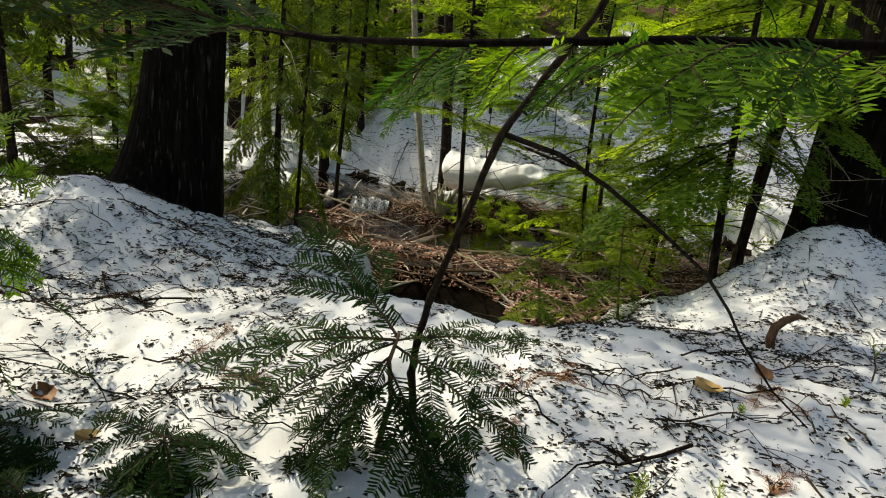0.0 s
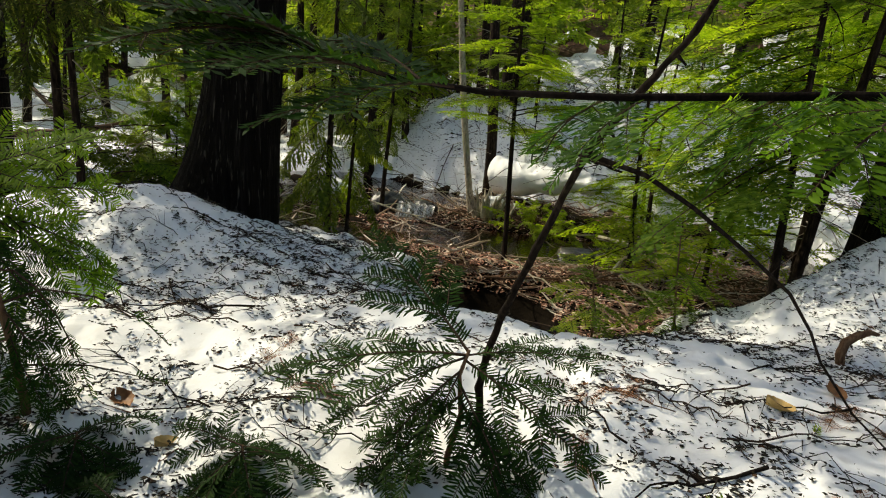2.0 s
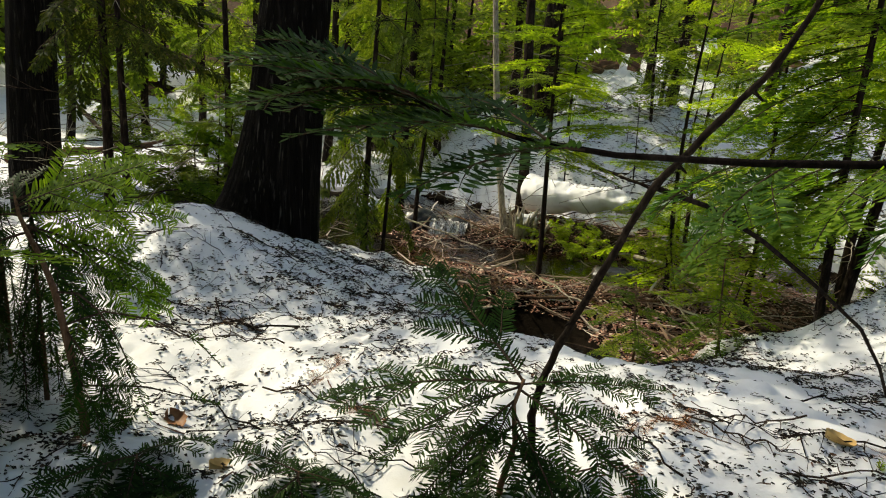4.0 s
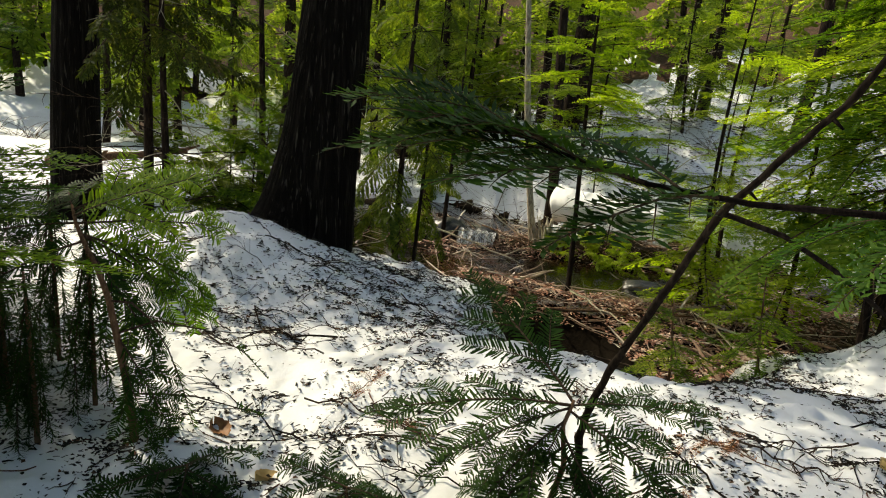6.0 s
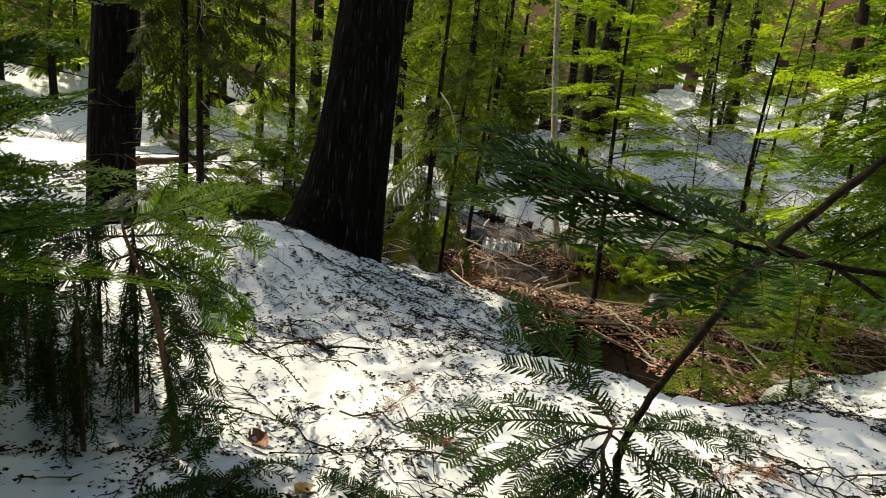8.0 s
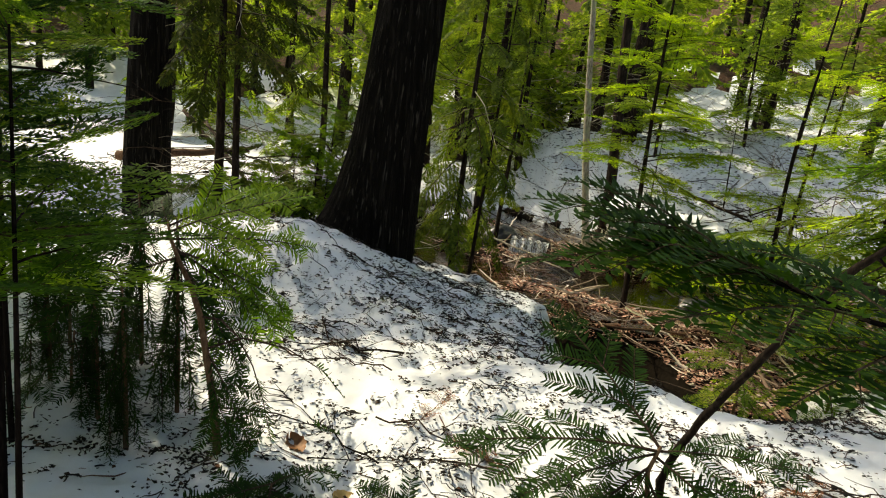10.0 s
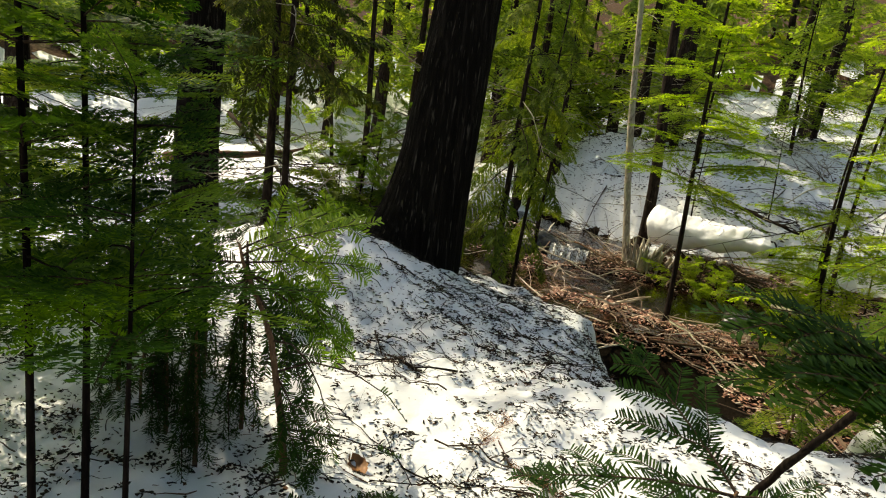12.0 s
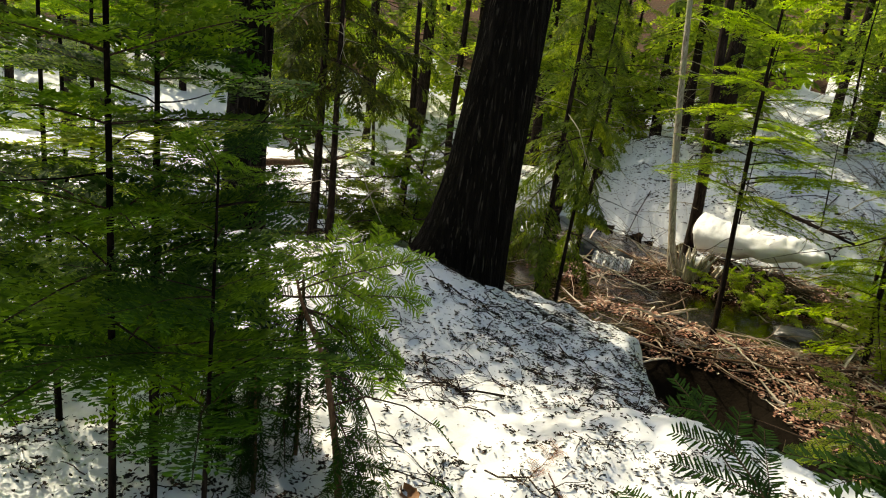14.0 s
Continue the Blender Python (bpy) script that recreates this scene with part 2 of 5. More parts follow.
def bank(x, y):
    """Top of unbroken snow."""
    z = 0.02 + hill(x, y, -2.8, 3.1, 0.85 if x > -2.8 else 1.15, 0.6 if y > 3.1 else 0.68, 0.41) + hill(x, y, 0.5, 2.2, 1.3, 0.9, 0.13) + hill(x, y, 1.8, 4.2, 0.62, 0.7, 0.52)
    z += hill(x, y, -1.1, 2.4, 0.5, 0.4, 0.08) - 0.15 * ease(-3.6, -5.5, x) - 0.10 * ease(2.6, 3.6, y) * ease(-1.4, -0.6, x) * ease(1.6, 0.8, x)
    z += 0.03 * fbm(x, y, 0.9, 3.1) + 0.04 * fbm(x, y, 2.9, 1.3) + ease(8.0, 4.5, math.hypot(x + 1.0, y - 2.5)) * (0.030 * fbm(x, y, 6.5, 7.7) + 0.014 * fbm(x, y, 15.0, 2.9))
    far, right = ease(9.0, 11.0, y), ease(-6.0, -1.0, x)
    z += right * (0.42 * min(2.5, max(0.0, y - 9.85)) + 0.12 * min(4.0, max(0.0, y - 12.3))) - 0.25 * far * (1 - right) + far * (0.30 * fbm(x, y, 0.6, 5.0) + 0.05 * fbm(x, y, 2.3, 8.0))
    z += hill(x, y, -3.6, 12.8, 0.9, 0.7, 0.65) + hill(x, y, -0.2, 13.2, 1.1, 0.7, 0.35)
    away = math.hypot(x + 1.0, y)
    z += 0.3 * max(0.0, away - 19.0)
    return z


def floor_z(x, y):
    s = shore(x, y)
    bed = WATER_Z - 0.035 + 0.11 * fbm(x, y, 1.0, 1.7) + 0.06 * fbm(x, y, 4.5, 9.2) - hill(x, y, -0.65, 4.75, 0.8, 0.5, 0.7) - hill(x, y, -0.5, 7.25, 1.2, 0.35, 0.22) + hill(x, y, -0.8, 8.85, 1.2, 0.5, 0.42)
    bed += hill(x, y, -1.0, 6.35, 0.9, 0.35, 0.13) + hill(x, y, 1.6, 6.3, 1.1, 1.3, 0.30) - hill(x, y, -0.88, 5.45, 0.5, 0.55, 0.55) - hill(x, y, -3.2, 8.7, 0.9, 0.4, 0.15)
    k = ease(-0.25, 0.5, s)
    return bed * (1 - k) + (bank(x, y) - 0.28) * k


def snow_z(x, y):
    s = shore(x, y) + 0.16 * fbm(x, y, 1.6, 2.2) + 0.09 * fbm(x, y, 7.0, 4.4) + 0.04 * fbm(x, y, 19.0, 3.4)
    return floor_z(x, y) - 0.10 + 0.38 * ease(-0.10, 0.28, s)


def top_z(x, y):
    return max(floor_z(x, y), snow_z(x, y))


def spaced(fine_a, fine_b, step, a, b, grow=1.12):
    out, p, s = [], fine_a, step
    while p > a:
        s = min(s * grow, 2.5)
        p -= s
        out.append(p)
    out.reverse()
    out += list(np.arange(fine_a, fine_b, step))
    p, s = fine_b, step
    while p < b:
        out.append(p)
        s = min(s * grow, 2.5)
        p += s
    return out + [b]


def sheet(name, height, xs, ys, material, keep=None):
    verts = [(x, y, height(x, y)) for y in ys for x in xs]
    w, faces = len(xs), []
    for j in range(len(ys) - 1):
        for i in range(w - 1):
            q = (j * w + i, j * w + i + 1, (j + 1) * w + i + 1, (j + 1) * w + i)
            if keep is None or any(keep(*verts[k]) for k in q):
                faces.append(q)
    used = sorted({k for q in faces for k in q})
    back = {k: n for n, k in enumerate(used)}
    return mesh_of(name, [verts[k] for k in used], [tuple(back[k] for k in q) for q in faces], material)


gx, gy = spaced(-5, 3, 0.07, -70, 70, 1.1), spaced(3.5, 10, 0.07, -50, 80, 1.1)
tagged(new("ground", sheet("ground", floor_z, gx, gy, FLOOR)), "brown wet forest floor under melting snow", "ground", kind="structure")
sx, sy = spaced(-4.2, 2.6, 0.035, -70, 70, 1.1), spaced(0.8, 4.8, 0.035, -50, 80, 1.035)
tagged(new("snow_cover", sheet("snow_cover", snow_z, sx, sy, SNOW, lambda x, y, z: z > floor_z(x, y) - 0.05 and math.hypot(x + 1, y) < 24 + 8 * fbm(x, y, 0.45, 2.0))), "old white snow strewn with needles and twigs", "snow", kind="structure")
wx, wy = spaced(-5, 2, 0.1, -20, 12, 1.3), spaced(4, 9.5, 0.1, 3, 18, 1.3)

water = new("water", sheet("water", lambda x, y: WATER_Z + 0.03 + 0.01 * fbm(x, y, 1.3, 8.0), wx, wy, WATER, lambda x, y, z: y > 6.15 + 0.4 * fbm(x, y, 1.1, 4.0) or x < -3.5))
water.visible_shadow = False
tagged(water, "shallow brown stream water over leaf litter", "water", kind="structure")


# ---- boughs ----
def shoot(wood, leaf, pts, radius, needle, gap, width, rng, lift=0.15, spread=62, bare=0.0, sides=4, blunt=False):
    """A twig along pts with two flat rows of needles."""
    if sides:
        wood.tube(pts, [radius * (1 - 0.7 * k / (len(pts) - 1)) for k in range(len(pts))], sides, False)
    total = sum((b - a).length for a, b in zip(pts, pts[1:]))
    run = total * bare
    k, along = 0, 0.0
    while run < total:
        while k < len(pts) - 2 and along + (pts[k + 1] - pts[k]).length < run:
            along += (pts[k + 1] - pts[k]).length
            k += 1
        d = (pts[k + 1] - pts[k]).normalized()
        p = pts[k] + d * (run - along)
        side = d.cross(Vector((0, 0, 1)))
        side = side.normalized() if side.length > 0.05 else Vector((1, 0, 0))
        up = side.cross(d)
        tip = 1.0 - 0.45 * max(0.0, (run / total - 0.75) / 0.25)
        for sgn in (-1, 1):
            a = radians(spread + rng.uniform(-14, 10))
            n = (d * math.cos(a) + side * (sgn * math.sin(a)) + up * (lift + rng.uniform(-0.25, 0.25))).normalized()
            flat = n.cross(up).normalized()
            size = needle * tip * rng.uniform(0.8, 1.08)
            if blunt:
                leaf.blade(p, n, flat, size, width)
            else:
                leaf.lozenge(p, n, flat, size, width)
        run += gap * rng.uniform(0.8, 1.2)


def fir_bough(seed, length=0.5, sides=5, needle=0.04, gap=0.008, width=0.0028, droop=0.35, radius=0.004, reach=0.5, bare=0.12, coarse=False, fork=0.22, blunt=False):
    """A flat fir bough that grows along +y from the origin: wood and needles."""
    rng = random.Random(seed)
    wood, leaf = Build(), Build()
    axis = wander((0, 0, 0), (0, 1, 0.12), length, 8, rng, 0.12, droop)
    shoot(wood, leaf, axis, radius, needle, gap, width, rng, bare=bare, sides=3 if coarse else 4, blunt=blunt)
    for k in range(sides):
        for sgn in (-1, 1):
            f = (k + 0.8 + rng.uniform(-0.15, 0.15)) / (sides + 0.6)
            i = min(7, int(f * 8))
            p = axis[i].lerp(axis[i + 1], f * 8 - i)
            d = (axis[i + 1] - axis[i]).normalized()
            a = radians(rng.uniform(38, 58))
            way = d * math.cos(a) + Vector((sgn * math.sin(a), 0, rng.uniform(-0.12, 0.05)))
            sub = length * reach * (1.08 - f) * rng.uniform(0.7, 1.1)
            if sub < needle:
                continue
            line = wander(p, way, sub, 4, rng, 0.15, droop * 0.5)
            shoot(wood, leaf, line, radius * 0.6, needle, gap, width, rng, sides=0 if coarse else 3, blunt=blunt)
            if sub > fork:
                for s2 in (-1, 1):
                    q = line[2]
                    w2 = Matrix.Rotation(s2 * radians(48), 3, "Z") @ (line[3] - line[2]).normalized()
                    shoot(wood, leaf, wander(q, w2, sub * 0.42, 3, rng, 0.12, droop * 0.4), radius * 0.4, needle, gap, width, rng, sides=0 if coarse else 3, blunt=blunt)
    return wood, leaf


def cedar_bough(seed, length=0.8, fronds=12, flake=0.03, width=0.009, steps=5):
    """A drooping cedar bough with flat ferny fronds."""
    rng = random.Random(seed)
    wood, leaf = Build(), Build()
    axis = wander((0, 0, 0), (0, 1, 0.05), length, 8, rng, 0.15, 0.7)
    wood.tube(axis, [0.006 * (1 - 0.1 * k) for k in range(9)], 4, False)
    for k in range(fronds):
        f = 0.15 + 0.85 * k / fronds
        i = min(7, int(f * 8))
        p = axis[i].lerp(axis[i + 1], f * 8 - i)
        sgn = -1 if k % 2 else 1
        line = wander(p, (sgn * rng.uniform(0.4, 0.9), 0.6, rng.uniform(-0.5, 0.0)), length * 0.38 * (1.15 - f) * rng.uniform(0.7, 1.2), steps, rng, 0.2, 0.9)
        for j in range(1, steps + 1):
            d = (line[j] - line[j - 1]).normalized()
            side = d.cross(Vector((rng.uniform(-0.5, 0.5), rng.uniform(-0.5, 0.5), 1))).normalized()
            for part_f in (0.0, 0.5):
                q = line[j - 1].lerp(line[j], part_f)
                for s2 in (-1, 1):
                    w = (d * 0.7 + side * s2 * 0.7 + Vector((0, 0, rng.uniform(-0.3, 0.1)))).normalized()
                    ln = flake * rng.uniform(0.9, 1.7)
                    leaf.lozenge(q, w, w.cross(side.cross(d)).normalized(), ln, width)
                    leaf.lozenge(q + w * ln * 0.35, (w + d * 0.7).normalized(), side, ln * 0.7, width)
        leaf.lozenge(line[-1], d, side, flake, width)
    return wood, leaf


def plume(seed, length=0.8, needle=0.050, gap=0.0115, width=0.0050):
    """A hanging fir shoot with needles all round it and a few side shoots."""
    rng = random.Random(seed)
    wood, leaf = Build(), Build()

    def all_round(pts, size):
        wood.tube(pts, [0.0035 * (1 - 0.6 * k / (len(pts) - 1)) for k in range(len(pts))], 4, False)
        for a, c in zip(pts, pts[1:]):
            d = (c - a).normalized()
            u = d.orthogonal().normalized()
            for k in range(int((c - a).length / gap)):
                p = a.lerp(c, k * gap / (c - a).length)
                turn = rng.uniform(0, 6.28)
                for j in range(4):
                    out = Matrix.Rotation(turn + j * 1.571 + rng.uniform(-0.3, 0.3), 3, d) @ u
                    n = (out + d * rng.uniform(0.15, 0.6)).normalized()
                    leaf.blade(p, n, n.cross(d).normalized(), size * rng.uniform(0.8, 1.1), width)

    axis = wander((0, 0, 0), (0, 1, 0), length, 7, rng, 0.15, 0.0)
    all_round(axis, needle)
    for k in (1, 2, 3, 4, 5):
        w = Vector((rng.uniform(-0.5, 0.5), 1, rng.uniform(-0.5, 0.5)))
        all_round(wander(axis[k], w, length * rng.uniform(0.22, 0.36), 3, rng, 0.15), needle * 0.9)
    return wood, leaf


def pair(builds, name, leaf_material, wood_material):
    return [(w.mesh(name + "_wood", wood_material), l.mesh(name + "_leaf", leaf_material, False), w, l) for w, l in builds]


NEAR = pair([fir_bough(s, 0.5, 3, 0.046, 0.0082, 0.0050, 0.38, 0.004, 0.62, 0.06, False, 0.6, True) for s in range(5)], "near_bough", FIR_BACKLIT, TWIG_BARK)
SHORT = pair([fir_bough(30 + s, 0.27, 2, 0.040, 0.0080, 0.0048, 0.45, 0.003, 0.70, 0.04, False, 0.6, True) for s in range(5)], "short_bough", FIR_BACKLIT, TWIG_BARK)
HANG = pair([fir_bough(90 + s, 0.17, 4, 0.026, 0.0050, 0.0050, 0.6, 0.0016, 0.55, 0.05) for s in range(4)], "hanging_bough", FIR_BACKLIT, TWIG_BARK)
SPRAY = pair([fir_bough(160 + s, 0.5, 6, 0.036, 0.0095, 0.0095, 0.25, 0.0035, 0.55, 0.05, True, 0.15) for s in range(4)], "flat_bough", FIR_HALF_LIT, TWIG_BARK)


def recoloured(kit, material):
    out = [(w, me.copy(), None, None) for w, me, _, _ in kit]
    for _, me, _, _ in out:
        me.materials[0] = material
    return out


# Bough copies that differ only in the light painted into their needles.
BRIGHT = recoloured(NEAR, FIR_HALF_LIT)
HANG_PART_LIT = recoloured(HANG, FIR_NEAR)[:2] + recoloured(HANG, FIR_HALF_LIT)[2:]
LIT = recoloured(NEAR, FIR_SUNLIT)
SPRAY_SUN, SPRAY_SHADED = recoloured(SPRAY, FIR_SUNLIT), recoloured(SPRAY, FIR_NEAR)
PLUME = pair([plume(110 + s) for s in range(3)], "hanging_plume", FIR_BACKLIT, TWIG_BARK)
MID = pair([fir_bough(20 + s, 0.8, 6, 0.046, 0.0155, 0.0135, 0.45, 0.006, 0.5, 0.1, True) for s in range(5)], "mid_bough", FIR_SUNLIT, TWIG_BARK)
MID_HALF_LIT = recoloured(MID, FIR_HALF_LIT)
CEDAR = pair([cedar_bough(40 + s, 0.8, 20, 0.036, 0.013) for s in range(4)], "cedar_bough", CEDAR_LEAF, TWIG_BARK)
FAR = [fir_bough(60 + s, 1.4, 5, 0.16, 0.13, 0.075, 0.5, 0.012, 0.5, 0.15, True) for s in range(4)]
FAR += [cedar_bough(70 + s, 1.3, 9, 0.14, 0.065, 2) for s in range(2)]


def arrays(builds):
    return [(np.array(l.v), np.array(l.f), np.array(w.v), w.f) for w, l in builds]


FAR_ARRAYS = arrays(FAR)
WOOD_ARRAYS = arrays([fir_bough(150 + s, 1.3, 6, 0.10, 0.085, 0.045, 0.5, 0.010, 0.5, 0.15, True) for s in range(4)])
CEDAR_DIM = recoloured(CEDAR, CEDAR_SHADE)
MID_ARRAYS = arrays([(w, l) for _, _, w, l in MID])
CEDAR_ARRAYS = arrays([(w, l) for _, _, w, l in CEDAR])


def trunk_mesh(name, base, line, radii, material, sides=14, flare=0.0, seed=0, rough=0.0, toward=None):
    """A tapered trunk, in the thing's own space, with root flare and furrows."""
    b, rng = Build(), random.Random(seed)
    b.tube(line, radii, sides)
    lobes = [rng.uniform(0, 6.28) for _ in range(3)]
    z0, out = line[0][2], []
    count = sides * len(line)
    for k, v in enumerate(b.v):
        ring = k // sides
        c = Vector(line[ring])
        p = Vector(v) - c
        w = math.atan2(p.y, p.x)
        h = max(0.0, v[2] - z0) if toward is None else max(0.0, v[2] - 0.05)
        grow = 1 + flare * math.exp(-h / (0.28 if toward is None else 0.42)) * (0.55 + 0.45 * math.cos(3 * w + lobes[0]) if toward is None else 0.15 + 0.85 * max(0.0, math.cos(w - toward)))
        grow += rough * noise.noise(Vector((math.cos(w) * 6, math.sin(w) * 6, v[2] * 0.5 + seed))) + rough * 0.6 * noise.noise(Vector((math.cos(w) * 14, math.sin(w) * 14, v[2] * 1.1 + seed)))
        out.append(tuple(c + p * grow))
    return mesh_of(name, out, b.f, material)


def lean_line(height, lean, steps, rng, sway=0.02, start=-0.35):
    return [(lean[0] * z + sway * math.sin(z * 1.3 + rng), lean[1] * z + sway * math.cos(z * 1.7 + rng) - sway, z)
            for z in [start + (height - start) * k / steps for k in range(steps + 1)]]


def at_height(line, z):
    for a, b in zip(line, line[1:]):
        if a[2] <= z <= b[2]:
            return Vector(a).lerp(Vector(b), (z - a[2]) / (b[2] - a[2]))
    return Vector(line[-1])


def aim(p, azimuth, pitch, scale, roll=0.0):
    """Puts a bough, which grows along +y, at p; azimuth in degrees from +x."""
    return Matrix.Translation(p) @ Matrix.Rotation(radians(azimuth - 90), 4, "Z") @ Matrix.Rotation(radians(pitch), 4, "X") @ Matrix.Rotation(radians(roll), 4, "Y") @ Matrix.Scale(scale, 4)


def put_bough(tree, kit, p, azimuth, pitch, scale, roll=0.0, name="branch"):
    wood, leaf = kit[0], kit[1]
    o = part(name, wood, tree, aim(p, azimuth, pitch, scale, roll))
    part("needles", leaf, o)
    return o


def bough_to(tree, kit, p, q, length=0.5, roll=0.0, name="branch"):
    """A bough that reaches from p to q, in the tree's own space."""
    p, q = Vector(p), Vector(q)
    d = q - p
    return put_bough(tree, kit, p, math.degrees(math.atan2(d.y, d.x)), math.degrees(math.atan2(d.z, math.hypot(d.x, d.y))) + 6, d.length / length, roll, name)


def young_tree(name, at, height, radius, kit, label, category, boughs, reach, low=0.2, lean=(0, 0), seed=0, pitch=(-35, 10), bark_material=None, sweep=None, group="", top=1.0, dead=0):
    """A slim conifer: trunk and single boughs."""
    rng = random.Random(seed)
    t = thing(name, at, label, category, group)
    line = lean_line(height, lean, 10, seed, 0.02)
    part("trunk", trunk_mesh("trunk", at, line, [radius * (1 - 0.85 * k / 10) for k in range(11)], bark_material or DARK_BARK, 8, 0.3, seed), t)
    for k in range(boughs):
        f = (k + rng.random()) / boughs
        z = height * (low + (top - low) * f)
        az = rng.uniform(0, 360) if sweep is None else rng.gauss(sweep[0], sweep[1])
        size = reach * (1.0 - 0.65 * f) * rng.uniform(0.75, 1.2)
        put_bough(t, rng.choice(kit), at_height(line, z), az, rng.uniform(*pitch) + 25 * f, size, rng.uniform(-15, 15))
    for k in range(dead):
        d, b = rng.uniform(0, 6.28), Build()
        pts = wander(at_height(line, height * rng.uniform(0.12, 0.75)), (math.cos(d), math.sin(d), rng.uniform(-0.4, 0.3)), rng.uniform(0.4, 1.1), 8, rng, 0.45, 0.4)
        b.tube(pts, [0.0055 * (1 - 0.1 * j) for j in range(9)], 4, False)
        for j in (3, 4, 5, 6):
            b.tube(wander(pts[j], (rng.uniform(-1, 1), rng.uniform(-1, 1), rng.uniform(-0.6, 0.5)), rng.uniform(0.1, 0.35), 4, rng, 0.4), [0.003, 0.0026, 0.002, 0.0016, 0.001], 3, False)
        part("dead_branch", b.mesh("dead_branch", (PALE_BARK, TWIG_BARK, TWIG_DARK)[k % 3]), t)
    return t


def tall_tree(name, at, height, radius, label, category, boughs, reach, low, seed, lean=(0, 0), bark_material=None, flare=0.5, group="", leaf=None, dead=0, kit=None, pitch=(-40, 0)):
    """A tall conifer: trunk, dead twigs and one crown of many boughs."""
    rng = random.Random(seed)
    t = thing(name, at, label, category, group)
    line = lean_line(height, lean, 24, seed, 0.05)
    part("trunk", trunk_mesh("trunk", at, line, [radius * (1 - 0.9 * (k / 24) ** 1.2) for k in range(25)], bark_material or DARK_BARK, 12, flare, seed, 0.06), t)
    vs, fs, wv, wf, n, m = [], [], [], [], 0, 0
    for k in range(boughs):
        f = (k + rng.random()) / boughs
        p = at_height(line, low + (height * 0.98 - low) * f)
        mx = np.array(aim(p, rng.uniform(0, 360), rng.uniform(*pitch) + 25 * f, reach * (1 - 0.7 * f) * rng.uniform(0.6, 1.25), rng.uniform(-25, 25)))
        lv, lf, bv, bf = rng.choice(kit or FAR_ARRAYS)
        vs.append(lv @ mx[:3, :3].T + mx[:3, 3])
        fs.append(lf + n)
        n += len(lv)
        wv.append(bv @ mx[:3, :3].T + mx[:3, 3])
        wf += [tuple(i + m for i in q) for q in bf]
        m += len(bv)
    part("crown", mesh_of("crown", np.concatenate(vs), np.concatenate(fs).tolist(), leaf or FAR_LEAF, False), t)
    tagged(part("branchwork", mesh_of("branchwork", np.concatenate(wv), wf, DARK_BARK), t), kind="stuff")
    for k in range(dead):
        p = at_height(line, rng.uniform(0.4, min(height * 0.9, max(low + 1.0, 1.6))))
        a = rng.uniform(0, 6.28)
        b = Build()
        pts = wander(p, (math.cos(a), math.sin(a), rng.uniform(-0.3, 0.2)), rng.uniform(0.6, 1.5), 7, rng, 0.5, 0.3)
        b.tube(pts, [0.009 - 0.001 * j for j in range(8)], 4, False)
        for j in range(2, 7):
            sub = wander(pts[j], (rng.uniform(-1, 1), rng.uniform(-1, 1), rng.uniform(-0.7, 0.3)), rng.uniform(0.15, 0.5), 4, rng, 0.4, 0.3)
            b.tube(sub, [0.004, 0.003, 0.003, 0.002, 0.0015], 3, False)
        part("dead_branch", b.mesh("dead_branch", PALE_BARK if k % 2 else TWIG_BARK), t)
    return t


# ---- the large trees ----
def old_cedar(at, height, radius, lean, seed, label, flare=0.5, low=3.2, boughs=40, toward=None):
    t = thing("cedar_tree", at, label, "tree")
    line = lean_line(height, lean, 60, seed, 0.03, -0.5)
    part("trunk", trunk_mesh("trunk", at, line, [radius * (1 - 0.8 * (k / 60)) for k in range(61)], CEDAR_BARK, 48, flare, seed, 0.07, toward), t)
    rng = random.Random(seed)
    for k in range(boughs):
        z = low + (height - low) * ((k + rng.random()) / boughs) ** 1.2
        put_bough(t, rng.choice(CEDAR), at_height(line, z), rng.uniform(0, 360), rng.uniform(-30, 0), rng.uniform(1.5, 2.9) * (1.2 - 0.7 * z / height))
    return t


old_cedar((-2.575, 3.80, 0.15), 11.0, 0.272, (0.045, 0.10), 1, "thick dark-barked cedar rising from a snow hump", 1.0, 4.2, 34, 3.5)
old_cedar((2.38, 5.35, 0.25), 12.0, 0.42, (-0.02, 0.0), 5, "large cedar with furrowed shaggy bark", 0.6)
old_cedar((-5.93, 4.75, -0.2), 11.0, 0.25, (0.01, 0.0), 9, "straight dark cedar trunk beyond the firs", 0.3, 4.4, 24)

# ---- slim trees by the stream ----
young_tree("young_cedar", (-2.40, 5.05, -0.25), 4.2, 0.035, CEDAR, "thin cedar sapling with dark bare lower stem", "tree", 40, 1.0, 0.14, (0.01, 0), 3, (-50, -5), dead=10)
young_tree("young_cedar", (-2.22, 5.1, -0.25), 3.0, 0.022, CEDAR, "thin cedar sapling leaning beside another", "tree", 22, 0.8, 0.2, (0.03, 0), 4, (-50, -5), dead=8)
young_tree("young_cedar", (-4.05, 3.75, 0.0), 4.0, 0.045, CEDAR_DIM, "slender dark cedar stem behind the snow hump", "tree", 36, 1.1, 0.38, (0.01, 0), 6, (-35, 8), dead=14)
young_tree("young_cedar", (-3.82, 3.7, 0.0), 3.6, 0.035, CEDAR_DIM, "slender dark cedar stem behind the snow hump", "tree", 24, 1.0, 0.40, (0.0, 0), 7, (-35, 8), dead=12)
young_tree("young_fir", (-1.0, 6.6, -0.6), 4.6, 0.032, MID, "slender young fir with bright layered boughs by the stream", "tree", 64, 1.35, 0.28, (-0.015, 0), 8, (-12, 14), dead=8)
